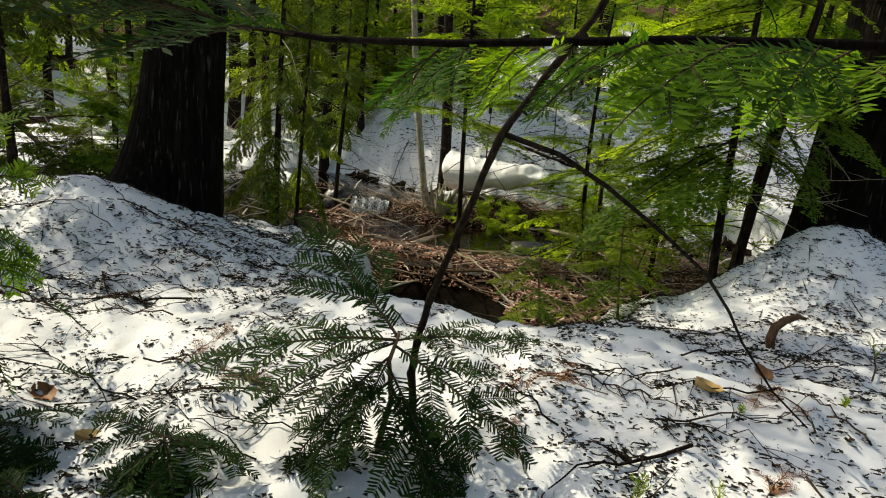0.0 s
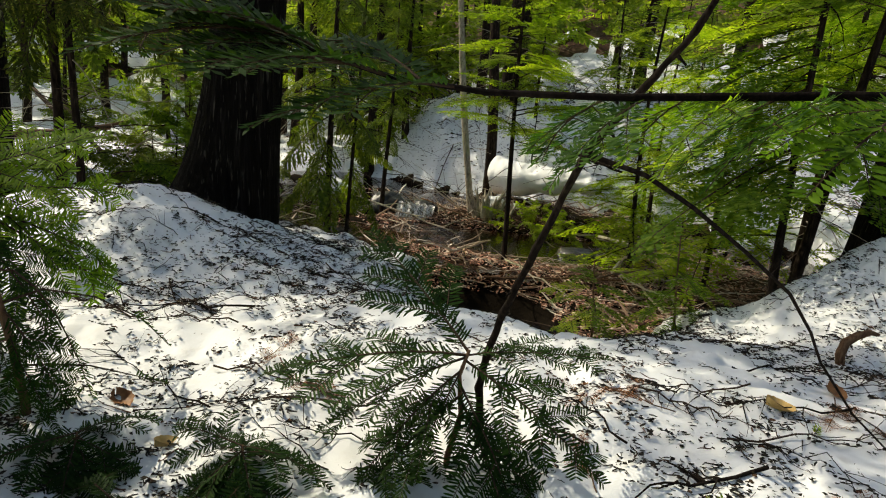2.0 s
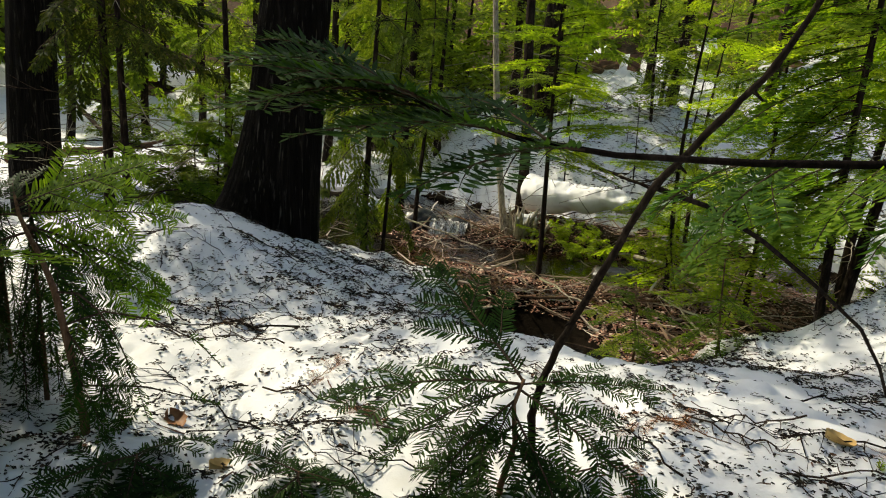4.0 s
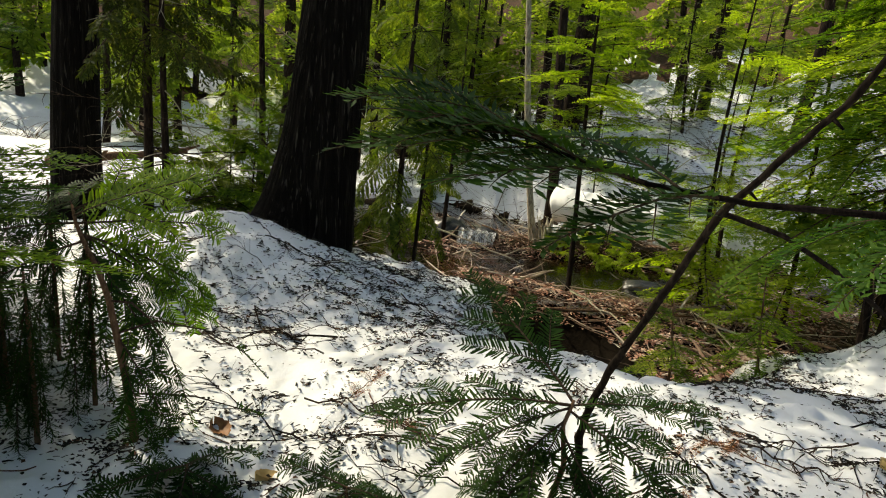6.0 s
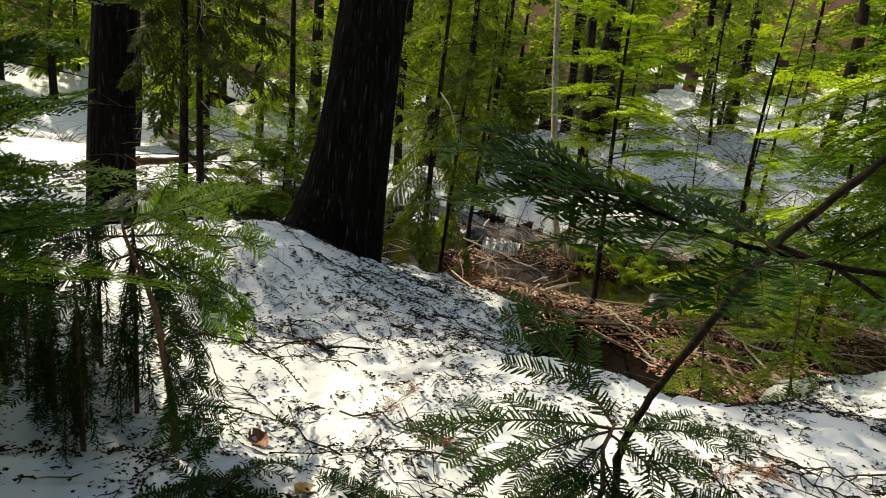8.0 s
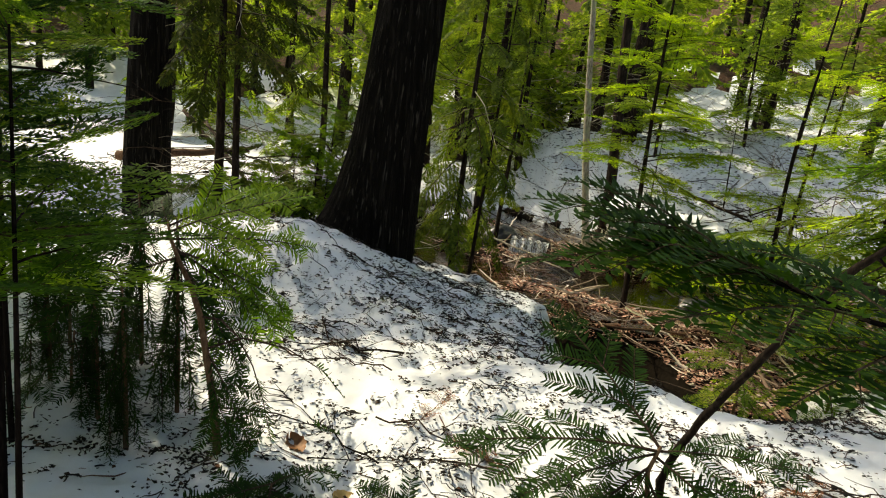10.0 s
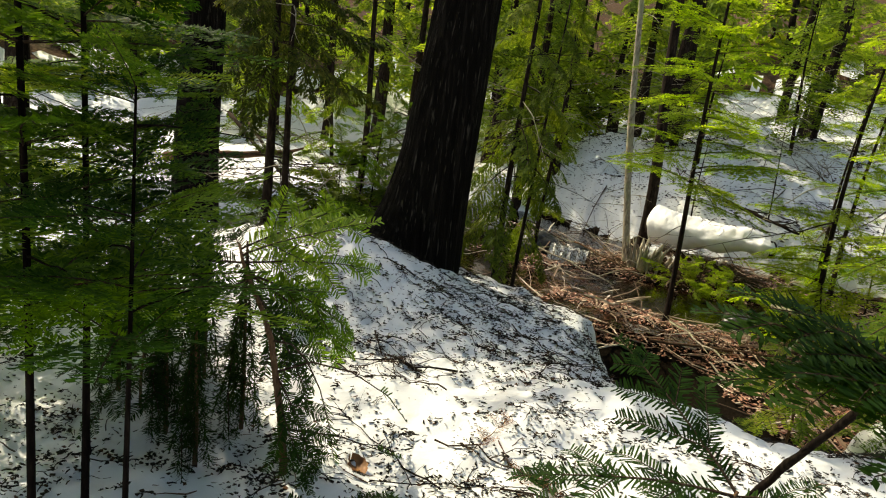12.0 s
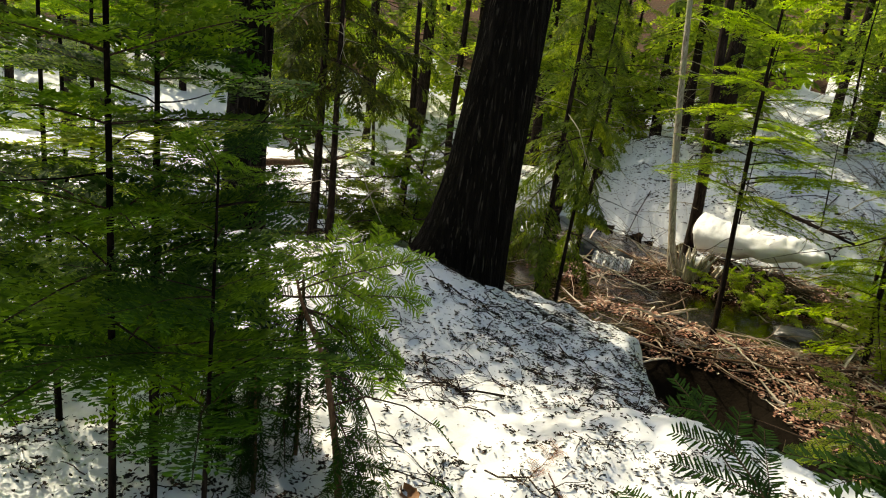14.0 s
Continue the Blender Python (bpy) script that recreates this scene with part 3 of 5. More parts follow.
young_tree("young_fir", (1.24, 4.55, -0.2), 4.0, 0.035, MID_HALF_LIT + MID[:2], "young fir with long drooping sunlit boughs", "tree", 56, 1.5, 0.24, (-0.03, 0), 10, (-40, -8), None, (195, 60), dead=14)
young_tree("young_fir", (1.45, 4.85, -0.1), 4.4, 0.045, MID_HALF_LIT + MID[:3], "young fir with dark stem beside the cedar", "tree", 46, 1.2, 0.26, (0.08, 0), 11, (-35, 0), dead=12)
tall_tree("young_fir", (0.35, 6.8, -0.6), 3.8, 0.03, "young fir with bright green boughs", "tree", 46, 1.15, 0.2, 53, (0, 0), None, 0.3, "", FIR_SUNLIT, 5, MID_ARRAYS, (-30, 5))
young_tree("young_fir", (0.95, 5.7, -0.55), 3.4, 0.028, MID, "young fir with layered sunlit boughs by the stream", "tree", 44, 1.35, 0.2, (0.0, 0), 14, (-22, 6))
tall_tree("young_fir", (0.6, 7.9, -0.4), 3.0, 0.03, "young fir with bright green boughs", "tree", 34, 0.9, 0.2, 54, (0, 0), None, 0.3, "", FIR_SUNLIT, 5, MID_ARRAYS, (-30, 5))
tall_tree("young_fir", (2.2, 7.4, -0.4), 4.6, 0.05, "young fir with bright green boughs", "tree", 44, 1.2, 0.2, 55, (0, 0), None, 0.3, "", FIR_SUNLIT, 5, MID_ARRAYS, (-30, 5))
tall_tree("young_fir", (-4.9, 6.4, -0.2), 4.6, 0.05, "young cedar in the open snow", "tree", 22, 1.0, 1.5, 56, (0, 0), None, 0.3, "", CEDAR_LEAF, 6, CEDAR_ARRAYS, (-45, 0))
tall_tree("fir_tree", (-1.78, 9.4, -0.4), 9.0, 0.085, "dark fir trunk behind the pale dead tree", "tree", 40, 1.0, 4.6, 57, (-0.03, 0), None, 0.4, "", FAR_LEAF, 8, WOOD_ARRAYS)
for k, (x, y, h) in enumerate(((-3.5, 4.6, 1.1), (-3.78, 4.75, 1.2), (-4.1, 4.8, 0.9), (-3.3, 4.5, 0.7), (-4.4, 4.4, 0.8), (-3.65, 5.1, 1.3))):
    tall_tree("shrub", (x, y, top_z(x, y)), h, 0.012, "low leafy evergreen shrub at the snow edge", "shrub", 34, 0.85, 0.05, 80 + k, (0, 0), None, 0.1, "shrubs", FIR_HALF_LIT if k % 2 else CEDAR_LEAF, 3, CEDAR_ARRAYS, (-10, 45))
for k, (x, y) in enumerate(((-0.85, 8.3), (-0.4, 8.1), (-1.0, 8.2), (0.25, 8.3), (-0.6, 7.9), (0.6, 8.6), (0.1, 7.8))):
    tall_tree("shrub", (x, y, floor_z(x, y)), 0.35, 0.01, "low green cedar sprays below the log", "shrub", 15, 0.6, 0.05, 90 + k, (0, 0), None, 0.1, "shrubs", FIR_SUNLIT, 0, CEDAR_ARRAYS, (-5, 45))


tall_tree("young_cedar", (-3.0, 8.25, -0.5), 3.2, 0.035, "bushy cedar with drooping boughs over the stream", "tree", 44, 0.75, 0.8, 61, (0, 0), None, 0.3, "", CEDAR_LEAF, 8, CEDAR_ARRAYS, (-45, 5))
for k, (x, y, h) in enumerate(((0.55, 9.9, 1.5), (-0.2, 10.6, 1.6), (1.1, 8.9, 1.6), (-1.2, 10.4, 1.5))):
    tall_tree("young_fir", (x, y, top_z(x, y)), h, 0.014, "small fir poking through the snow slope", "tree", 14, 0.6, 0.12, 64 + k, (0, 0), None, 0.2, "slope saplings", FIR_SUNLIT, 3, MID_ARRAYS, (-25, 10))


def broken_pole(at, label):
    t = thing("dead_tree", at, label, "tree")
    line = lean_line(6.5, (-0.13, 0.0), 30, 2, 0.03)
    part("trunk", trunk_mesh("trunk", at, line, [0.052 * (1 - 0.7 * k / 30) for k in range(31)], PALE_BARK, 12, 0.5, 3, 0.16), t)
    rng = random.Random(12)
    for k in range(14):
        p = at_height(line, 0.3 + 0.25 * k)
        a = rng.uniform(0, 6.28)
        b = Build()
        b.tube(wander(p, (math.cos(a), math.sin(a), rng.uniform(-0.4, 0.3)), rng.uniform(0.3, 0.9), 6, rng, 0.5, 0.3), [0.006, 0.005, 0.004, 0.004, 0.003, 0.002, 0.001], 4, False)
        part("dead_branch", b.mesh("dead_branch", PALE_BARK), t)
    return t


broken_pole((-1.84, 8.6, -0.55), "pale weathered dead tree standing by the stream")


# ---- the log across the stream ----
def snowy_log(a, b, radius):
    a, b = Vector(a), Vector(b)
    t = thing("fallen_log", a, "fallen log capped with thick white snow", "log")
    rng = random.Random(5)
    n = 64
    line = [(b - a) * (k / n) + Vector((0, 0, 0.02 * math.sin(k * 0.28))) for k in range(n + 1)]
    part("log", trunk_mesh("log", a, line, [radius * (0.8 - 0.4 * k / n) for k in range(n + 1)], DARK_BARK, 18, 0, 2, 0.1), t)
    cap = Build()
    cap.tube([p + Vector((0, -0.05, radius * 0.12)) for p in line], [radius * (1.08 - 0.56 * k / n) * min(1.0, 0.45 + 0.2 * min(k, n - k)) for k in range(n + 1)], 36)
    out = []
    for v in cap.v:
        p = Vector(v)
        swell = 0.05 * fbm(p.x, p.z * 2 + p.y, 2.6, 6.0) + 0.016 * fbm(p.x + p.z, p.y * 2, 11.0, 2.0) + 0.012 * fbm(p.x, p.y + p.z, 34.0, 5.0)
        out.append(tuple(p + Vector((0.3, -0.5, 1)) * swell))
    part("snow_cap", mesh_of("snow_cap", out, cap.f, SNOW), t, None, "lumpy white snow")
    for k in range(26):
        s, p = Build(), line[rng.randrange(4, n - 2)] + Vector((rng.uniform(-0.02, 0.02), rng.uniform(-0.14, 0.0), radius * rng.uniform(0.4, 1.15)))
        s.tube(wander(p, (rng.uniform(-1, 1), -0.5, rng.uniform(-1.0, 0.4)), rng.uniform(0.06, 0.3), 4, rng, 0.4), [0.005, 0.004, 0.004, 0.003, 0.002], 4, False)
        part("twig", s.mesh("twig", TWIG_BARK if k % 2 else TAN_BARK), t)
    return t


snowy_log((-1.62, 9.1, -0.05), (-0.08, 8.35, 0.10), 0.25)


# ---- the small firs close by ----
def fir_sapling(at, stem, radius, boughs, label, kit=NEAR, material=None):
    """A small fir: a crooked stem and boughs given as height share, azimuth, pitch, size."""
    t = thing("fir_sapling", at, label, "sapling")
    pts = [Vector(p) for p in stem]
    b = Build()
    b.tube(pts, [radius * (1 - 0.6 * k / (len(pts) - 1)) for k in range(len(pts))], 8)
    part("stem", b.mesh("stem", material or TAN_BARK), t)
    n = len(pts) - 1
    for k, (f, az, pitch, size) in enumerate(boughs):
        i = min(n - 1, int(f * n))
        put_bough(t, kit[k % len(kit)], pts[i].lerp(pts[i + 1], f * n - i), az, pitch, size, (k * 37) % 30 - 15)
    return t


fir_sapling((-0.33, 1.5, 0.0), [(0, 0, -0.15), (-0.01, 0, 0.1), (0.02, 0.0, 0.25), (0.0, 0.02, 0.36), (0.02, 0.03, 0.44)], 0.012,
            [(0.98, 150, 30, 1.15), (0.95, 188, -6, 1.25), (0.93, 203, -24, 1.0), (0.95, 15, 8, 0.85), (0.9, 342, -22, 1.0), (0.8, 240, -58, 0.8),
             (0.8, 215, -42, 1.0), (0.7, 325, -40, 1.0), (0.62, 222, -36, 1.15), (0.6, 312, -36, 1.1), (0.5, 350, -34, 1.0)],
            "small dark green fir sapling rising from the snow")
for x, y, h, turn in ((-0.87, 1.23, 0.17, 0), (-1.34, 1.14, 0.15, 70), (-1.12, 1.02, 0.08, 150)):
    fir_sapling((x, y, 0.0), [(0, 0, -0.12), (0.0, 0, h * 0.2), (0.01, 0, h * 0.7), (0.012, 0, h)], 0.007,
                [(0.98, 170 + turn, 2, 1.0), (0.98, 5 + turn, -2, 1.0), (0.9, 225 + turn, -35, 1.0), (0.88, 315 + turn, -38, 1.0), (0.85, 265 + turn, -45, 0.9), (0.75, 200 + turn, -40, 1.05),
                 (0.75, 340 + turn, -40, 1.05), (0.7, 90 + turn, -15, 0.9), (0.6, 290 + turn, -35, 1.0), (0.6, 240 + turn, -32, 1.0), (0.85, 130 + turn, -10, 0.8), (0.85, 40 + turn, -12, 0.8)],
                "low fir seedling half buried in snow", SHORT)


def bent_fir(at):
    """A fir whose brown stem bends over, with bare arching twigs and combed boughs."""
    t = thing("fir_sapling", at, "fir sapling with bent brown stem and drooping boughs", "sapling")
    o = Vector(at)

    def own(p):
        return Vector(p) - o

    b = Build()
    b.tube([own(p) for p in ((-1.66, 1.28, -0.15), (-1.67, 1.28, 0.1), (-1.70, 1.28, 0.28), (-1.735, 1.28, 0.42), (-1.76, 1.28, 0.524), (-1.82, 1.295, 0.61), (-1.89, 1.31, 0.68), (-1.95, 1.33, 0.74), (-2.0, 1.36, 0.79))],
           [0.015, 0.014, 0.0125, 0.011, 0.010, 0.008, 0.007, 0.006, 0.004], 8)
    part("stem", b.mesh("stem", TAN_BARK), t)
    for k, (kit, p, q) in enumerate((
            (BRIGHT, (-1.97, 1.34, 0.76), (-1.58, 1.57, 0.92)), (BRIGHT, (-1.92, 1.32, 0.71), (-1.74, 1.76, 0.37)), (BRIGHT, (-1.95, 1.33, 0.74), (-1.66, 1.75, 0.70)),
            (BRIGHT, (-1.98, 1.35, 0.78), (-1.86, 1.84, 0.86)), (NEAR, (-1.88, 1.31, 0.67), (-1.74, 1.44, 0.30)), (NEAR, (-1.72, 1.28, 0.40), (-1.59, 1.37, 0.0)),
            (NEAR, (-1.71, 1.28, 0.33), (-1.55, 1.22, 0.06)), (NEAR, (-1.95, 1.33, 0.74), (-2.42, 1.22, 0.60)), (NEAR, (-1.9, 1.31, 0.69), (-2.25, 1.05, 0.45)), (NEAR, (-1.98, 1.35, 0.77), (-2.3, 1.6, 0.80)))):
        bough_to(t, kit[k % 5], own(p), own(q), 0.48, (38 if q[0] > p[0] else -38) + (k * 37) % 16 - 8)
        if k in (1, 4):
            bough_to(t, kit[(k + 2) % 5], own(p), own(q) + Vector((0.05, -0.04, -0.10)), 0.5, 25 + (k * 23) % 30)
    for line, bare in ((((-1.76, 1.28, 0.524), (-1.69, 1.30, 0.525), (-1.645, 1.33, 0.47), (-1.61, 1.37, 0.36), (-1.59, 1.41, 0.22), (-1.58, 1.46, 0.03)), 0.5),
                       (((-1.69, 1.28, 0.22), (-1.60, 1.31, 0.23), (-1.50, 1.37, 0.22), (-1.42, 1.45, 0.17), (-1.36, 1.56, 0.10)), 0.75),
                       (((-1.73, 1.28, 0.42), (-1.64, 1.35, 0.46), (-1.54, 1.45, 0.42), (-1.44, 1.54, 0.33), (-1.38, 1.60, 0.22)), 0.7)):
        w, leaf = Build(), Build()
        shoot(w, leaf, [own(p) for p in line], 0.0042, 0.045, 0.011, 0.006, random.Random(len(line)), bare=bare, sides=5, blunt=True)
        o2 = part("bare_twig", w.mesh("bare_twig", TWIG_BARK), t)
        part("needles", leaf.mesh("needles", FIR_NEAR, False), o2)
    return t


bent_fir((-1.66, 1.28, 0.0))
for x, y, h in ((-2.02, 1.44, 0.78), (-2.42, 1.62, 0.80), (-2.25, 1.28, 0.62), (-1.98, 1.18, 0.60), (-2.62, 1.35, 0.75), (-2.85, 1.6, 0.7)):
    fir_sapling((x, y, 0.0), [(0, 0, -0.2), (0.0, 0, h * 0.3), (-0.01, 0, h * 0.65), (-0.02, 0.0, h)], 0.010,
                [(0.99, 30, -86, h * 1.2), (0.95, 150, -85, h * 1.15), (0.90, 270, -84, h * 1.1), (0.6, 320, -80, h * 0.7)],
                "dark fir sapling with hanging boughs", PLUME)
fir_sapling((-2.42, 1.3, 0.0), [(0, 0, -0.2), (0.0, 0, 0.15), (0.02, 0, 0.3)], 0.008,
            [(0.95, 60, -8, 0.8), (0.9, 330, -20, 0.8), (0.85, 200, -15, 0.8), (0.8, 270, -30, 0.7), (0.95, 120, -5, 0.7), (0.9, 15, -25, 0.7)],
            "low spreading fir seedling in the snow")
fir_sapling((0.05, 3.8, -0.35), [(0, 0, -0.2), (0.0, 0, 0.15), (-0.03, 0, 0.35), (-0.05, 0.02, 0.55)], 0.010,
            [(0.3 + 0.045 * k, (k * 137 + 40) % 360, -30 + 3 * k, 0.95 - 0.03 * k) for k in range(15)],
            "small fir at the pool's edge with green boughs", BRIGHT[:3] + LIT[:2])
fir_sapling((0.55, 3.95, -0.35), [(0, 0, -0.2), (0.0, 0, 0.2), (-0.03, 0, 0.45), (-0.05, 0.02, 0.75)], 0.010,
            [(0.3 + 0.045 * k, (k * 137) % 360, -35 + 3 * k, 1.05 - 0.03 * k) for k in range(15)],
            "small fir at the pool's edge with green boughs", BRIGHT[:3] + LIT[:2])


def whorl_fir(at, height, radius, first, gap, reach, seed, label, kits, lean=(0, 0), top=None):
    """A young fir with tiers of flat boughs all round a slim stem."""
    rng = random.Random(seed)
    t = thing("young_fir", at, label, "tree", "thicket firs")
    line = lean_line(height, lean, 12, seed, 0.012)
    part("trunk", trunk_mesh("trunk", at, line, [radius * (1 - 0.8 * k / 12) for k in range(13)], SHADED_BARK, 8, 0.3, seed), t)
    z, turn = first, rng.uniform(0, 360)
    while z < (top or height):
        f = z / height
        count = rng.choice((3, 4, 4, 5))
        for k in range(count):
            size = reach * (1.05 - 0.75 * f) * rng.uniform(0.7, 1.15)
            put_bough(t, rng.choice(kits), at_height(line, z + rng.uniform(-0.02, 0.02)), turn + 360 * k / count + rng.uniform(-20, 20), rng.uniform(-16, 8) + 22 * f, size / 0.5, rng.uniform(-14, 14))
        if rng.random() < 0.8:
            d = rng.uniform(0, 6.28)
            b = Build()
            b.tube(wander(at_height(line, z + gap * 0.5), (math.cos(d), math.sin(d), rng.uniform(-0.3, 0.2)), rng.uniform(0.15, 0.4), 5, rng, 0.4), [0.003, 0.0025, 0.002, 0.0018, 0.0015, 0.001], 4, False)
            part("dead_branch", b.mesh("dead_branch", TWIG_DARK), t)
        turn += 47
        z += gap * rng.uniform(0.8, 1.2)
    return t


for x, y, h, r, first, gap, reach, kits, label in (
        (-1.62, 0.43, 2.6, 0.011, 0.95, 0.15, 0.66, SPRAY_SHADED + SPRAY, "slim young fir with tiers of flat green boughs"),
        (-1.36, 0.46, 1.38, 0.010, 0.92, 0.11, 0.62, SPRAY[:2] + SPRAY_SHADED, "small young fir with a dark leader and green boughs"),
        (-2.0, 0.80, 2.6, 0.013, 0.80, 0.17, 0.74, SPRAY + SPRAY_SHADED[:2] + SPRAY_SUN[:1], "slim young fir with flat green boughs"),
        (-2.2, 0.35, 2.5, 0.012, 0.85, 0.17, 0.70, SPRAY + SPRAY_SHADED, "thin young fir beside the way"),
        (-2.3, 1.02, 1.7, 0.012, 0.60, 0.17, 0.56, SPRAY_SHADED, "dark bushy young fir in the thicket"),
        (-2.9, 1.0, 2.5, 0.015, 0.55, 0.24, 0.72, SPRAY + SPRAY_SUN, "thin young fir in the thicket"),
        (-3.6, 1.6, 2.8, 0.018, 0.50, 0.26, 0.80, SPRAY + SPRAY_SUN, "thin young fir at the back of the thicket"),
        (-4.6, 2.0, 3.0, 0.020, 0.60, 0.28, 0.85, SPRAY_SUN + SPRAY, "young fir with wide boughs in the thicket")):
    whorl_fir((x, y, -0.03), h, r, first, gap, reach, int(-x * 100), label, kits)


def bare_sapling(at):
    """A leafless crooked stem with one long side branch."""
    t = thing("bare_sapling", at, "bare crooked sapling with one forked branch", "sapling")
    o = Vector(at)
    b = Build()
    main = [(-0.27, 1.68, 0.02), (-0.29, 1.65, 0.27), (-0.27, 1.6, 0.4), (-0.22, 1.5, 0.58), (-0.14, 1.38, 0.80), (-0.05, 1.25, 1.05), (0.05, 1.17, 1.20), (0.12, 1.12, 1.30), (0.2, 1.05, 1.5), (0.32, 1.0, 1.75)]
    fine = [Vector(main[0])]
    for p, q in zip(main, main[1:]):
        for k in range(1, 6):
            fine.append(Vector(p).lerp(Vector(q), k / 5) + Vector((math.sin(len(fine) * 2.1), math.cos(len(fine) * 1.7), 0)) * 0.0016)
    knots = [0.0132 - 0.0095 * k / len(fine) + 0.0016 * (k % 5 == 0) + 0.0006 * math.sin(k * 2.7) for k in range(len(fine))]
    b.tube([p - o for p in fine], knots, 9)
    for k in (8, 13, 17, 22, 27, 33):
        b.tube([fine[k] - o, fine[k] - o + Vector((0.02 * math.sin(k), -0.012, 0.02 * math.cos(k * 2)))], [0.005, 0.002], 5)
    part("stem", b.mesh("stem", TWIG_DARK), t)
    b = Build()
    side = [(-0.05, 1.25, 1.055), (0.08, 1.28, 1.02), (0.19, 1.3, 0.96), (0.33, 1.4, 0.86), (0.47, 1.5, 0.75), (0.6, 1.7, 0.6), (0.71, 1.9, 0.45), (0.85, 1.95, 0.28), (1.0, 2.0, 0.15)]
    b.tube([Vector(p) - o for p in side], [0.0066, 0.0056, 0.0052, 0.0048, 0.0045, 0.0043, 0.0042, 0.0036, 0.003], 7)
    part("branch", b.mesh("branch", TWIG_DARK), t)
    return t


bare_sapling((-0.27, 1.68, 0.05))


def near_bough():
    """The long bough that hangs in front of the walker, from a fir outside to the right."""
    at = (2.2, 0.9, 0.0)
    t = thing("young_fir", at, "young fir whose long bough crosses the way", "tree")
    o = Vector(at)
    b = Build()
    b.tube([Vector((0, 0, -0.2)), Vector((0, 0, 0.8)), Vector((0.02, 0, 1.6)), Vector((0, 0, 2.6))], [0.03, 0.026, 0.02, 0.01], 8)
    part("trunk", b.mesh("trunk", DARK_BARK), t)
    line = [(2.2, 0.9, 1.32), (1.4, 0.65, 1.27), (0.7, 0.46, 1.215), (0.3, 0.385, 1.187), (0.16, 0.38, 1.18), (0.0, 0.38, 1.166), (-0.1, 0.38, 1.162), (-0.18, 0.38, 1.168), (-0.25, 0.38, 1.184), (-0.31, 0.385, 1.205)]
    b = Build()
    b.tube([Vector(p) - o for p in line], [0.009, 0.007, 0.0055, 0.0038, 0.0034, 0.003, 0.0026, 0.0023, 0.002, 0.0015], 7)
    part("branch", b.mesh("branch", SHADED_BARK), t)
    rng = random.Random(8)
    for k in range(18):
        f = 0.2 + 0.36 * k / 17
        i = min(8, int(f * 9))
        p = Vector(line[i]).lerp(Vector(line[i + 1]), f * 9 - i) - o
        put_bough(t, HANG_PART_LIT[k % 4], p, (125 if k % 2 else 225) + rng.uniform(-18, 18), rng.uniform(-45, -15), rng.uniform(0.55, 0.8), rng.uniform(-30, 30))
    for f, az, pitch, size in ((0.70, 225, 0, 1.0), (0.74, 140, 20, 1.0), (0.78, 215, 10, 1.1), (0.82, 150, 5, 1.1), (0.86, 205, 22, 1.1), (0.90, 160, 15, 1.1), (0.94, 195, 5, 1.1), (0.97, 170, 25, 1.0), (1.0, 182, 12, 1.0),
                               (0.88, 176, 8, 1.0)):
        i = min(8, int(f * 9))
        put_bough(t, HANG[int(f * 50) % 4], Vector(line[i]).lerp(Vector(line[i + 1]), f * 9 - i) - o, az, pitch, size)
    return t


near_bough()

# ---- the forest behind ----
def forest(seed, count, near, depth, angles, sizes, low, reach, space, fine=None):
    rng = random.Random(seed)
    spots = []
    while len(spots) < count:
        tall = rng.uniform(*sizes)
        a, d = radians(rng.uniform(*angles)), near + depth * rng.random() ** 1.2
        x, y = -0.5 + d * math.cos(a), d * math.sin(a)
        lane = -(x + 1.2) * 0.961 + (y - 8.2) * 0.275
        off = (x + 1.2) * 0.275 + (y - 8.2) * 0.961
        if shore(x, y) < 0.4 or math.hypot(x + 6.7, y - 7.8) < 1.3 or (tall > 5.5 and 0 < lane < 17 and -5.0 < off < 3.4) or any(math.hypot(x - u, y - v) < space for u, v in spots):
            continue
        spots.append((x, y))
        tall_tree("fir_tree" if rng.random() < 0.6 else "cedar_tree", (x, y, top_z(x, y)), tall, 0.012 * tall + rng.uniform(0.0, 0.06),
                  "forest conifer with dark trunk and green boughs", "tree", int(18 + tall * (1.9 if d < 18 else 1.3)), rng.uniform(*reach), rng.uniform(*low), seed * 100 + len(spots),
                  (rng.uniform(-0.03, 0.03), 0), None, 0.4, "forest trees", None, 5 if d > 19 else 12, fine)


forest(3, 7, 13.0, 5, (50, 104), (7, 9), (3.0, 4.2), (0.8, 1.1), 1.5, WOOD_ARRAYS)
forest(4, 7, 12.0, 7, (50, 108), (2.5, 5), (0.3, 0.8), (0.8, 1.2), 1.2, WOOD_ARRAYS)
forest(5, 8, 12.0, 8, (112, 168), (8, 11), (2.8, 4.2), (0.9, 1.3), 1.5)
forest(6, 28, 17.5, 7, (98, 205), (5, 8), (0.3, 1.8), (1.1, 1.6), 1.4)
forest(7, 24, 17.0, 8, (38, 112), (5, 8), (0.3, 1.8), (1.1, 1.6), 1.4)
# Firs added to shade the far snow slope, their crowns above the view.
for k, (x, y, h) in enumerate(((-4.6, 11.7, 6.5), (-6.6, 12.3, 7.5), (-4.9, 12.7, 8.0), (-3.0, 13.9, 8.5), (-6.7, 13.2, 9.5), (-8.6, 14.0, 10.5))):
    tall_tree("fir_tree", (x, y, top_z(x, y)), h, 0.10, "added shade-casting fir with dense crown and bare lower trunk", "tree", 48, 0.85 if k < 2 else 1.2, 1.4 if k < 2 else 2.2, 720 + k, (0.01, 0), None, 0.4, "forest trees", None, 14, WOOD_ARRAYS)
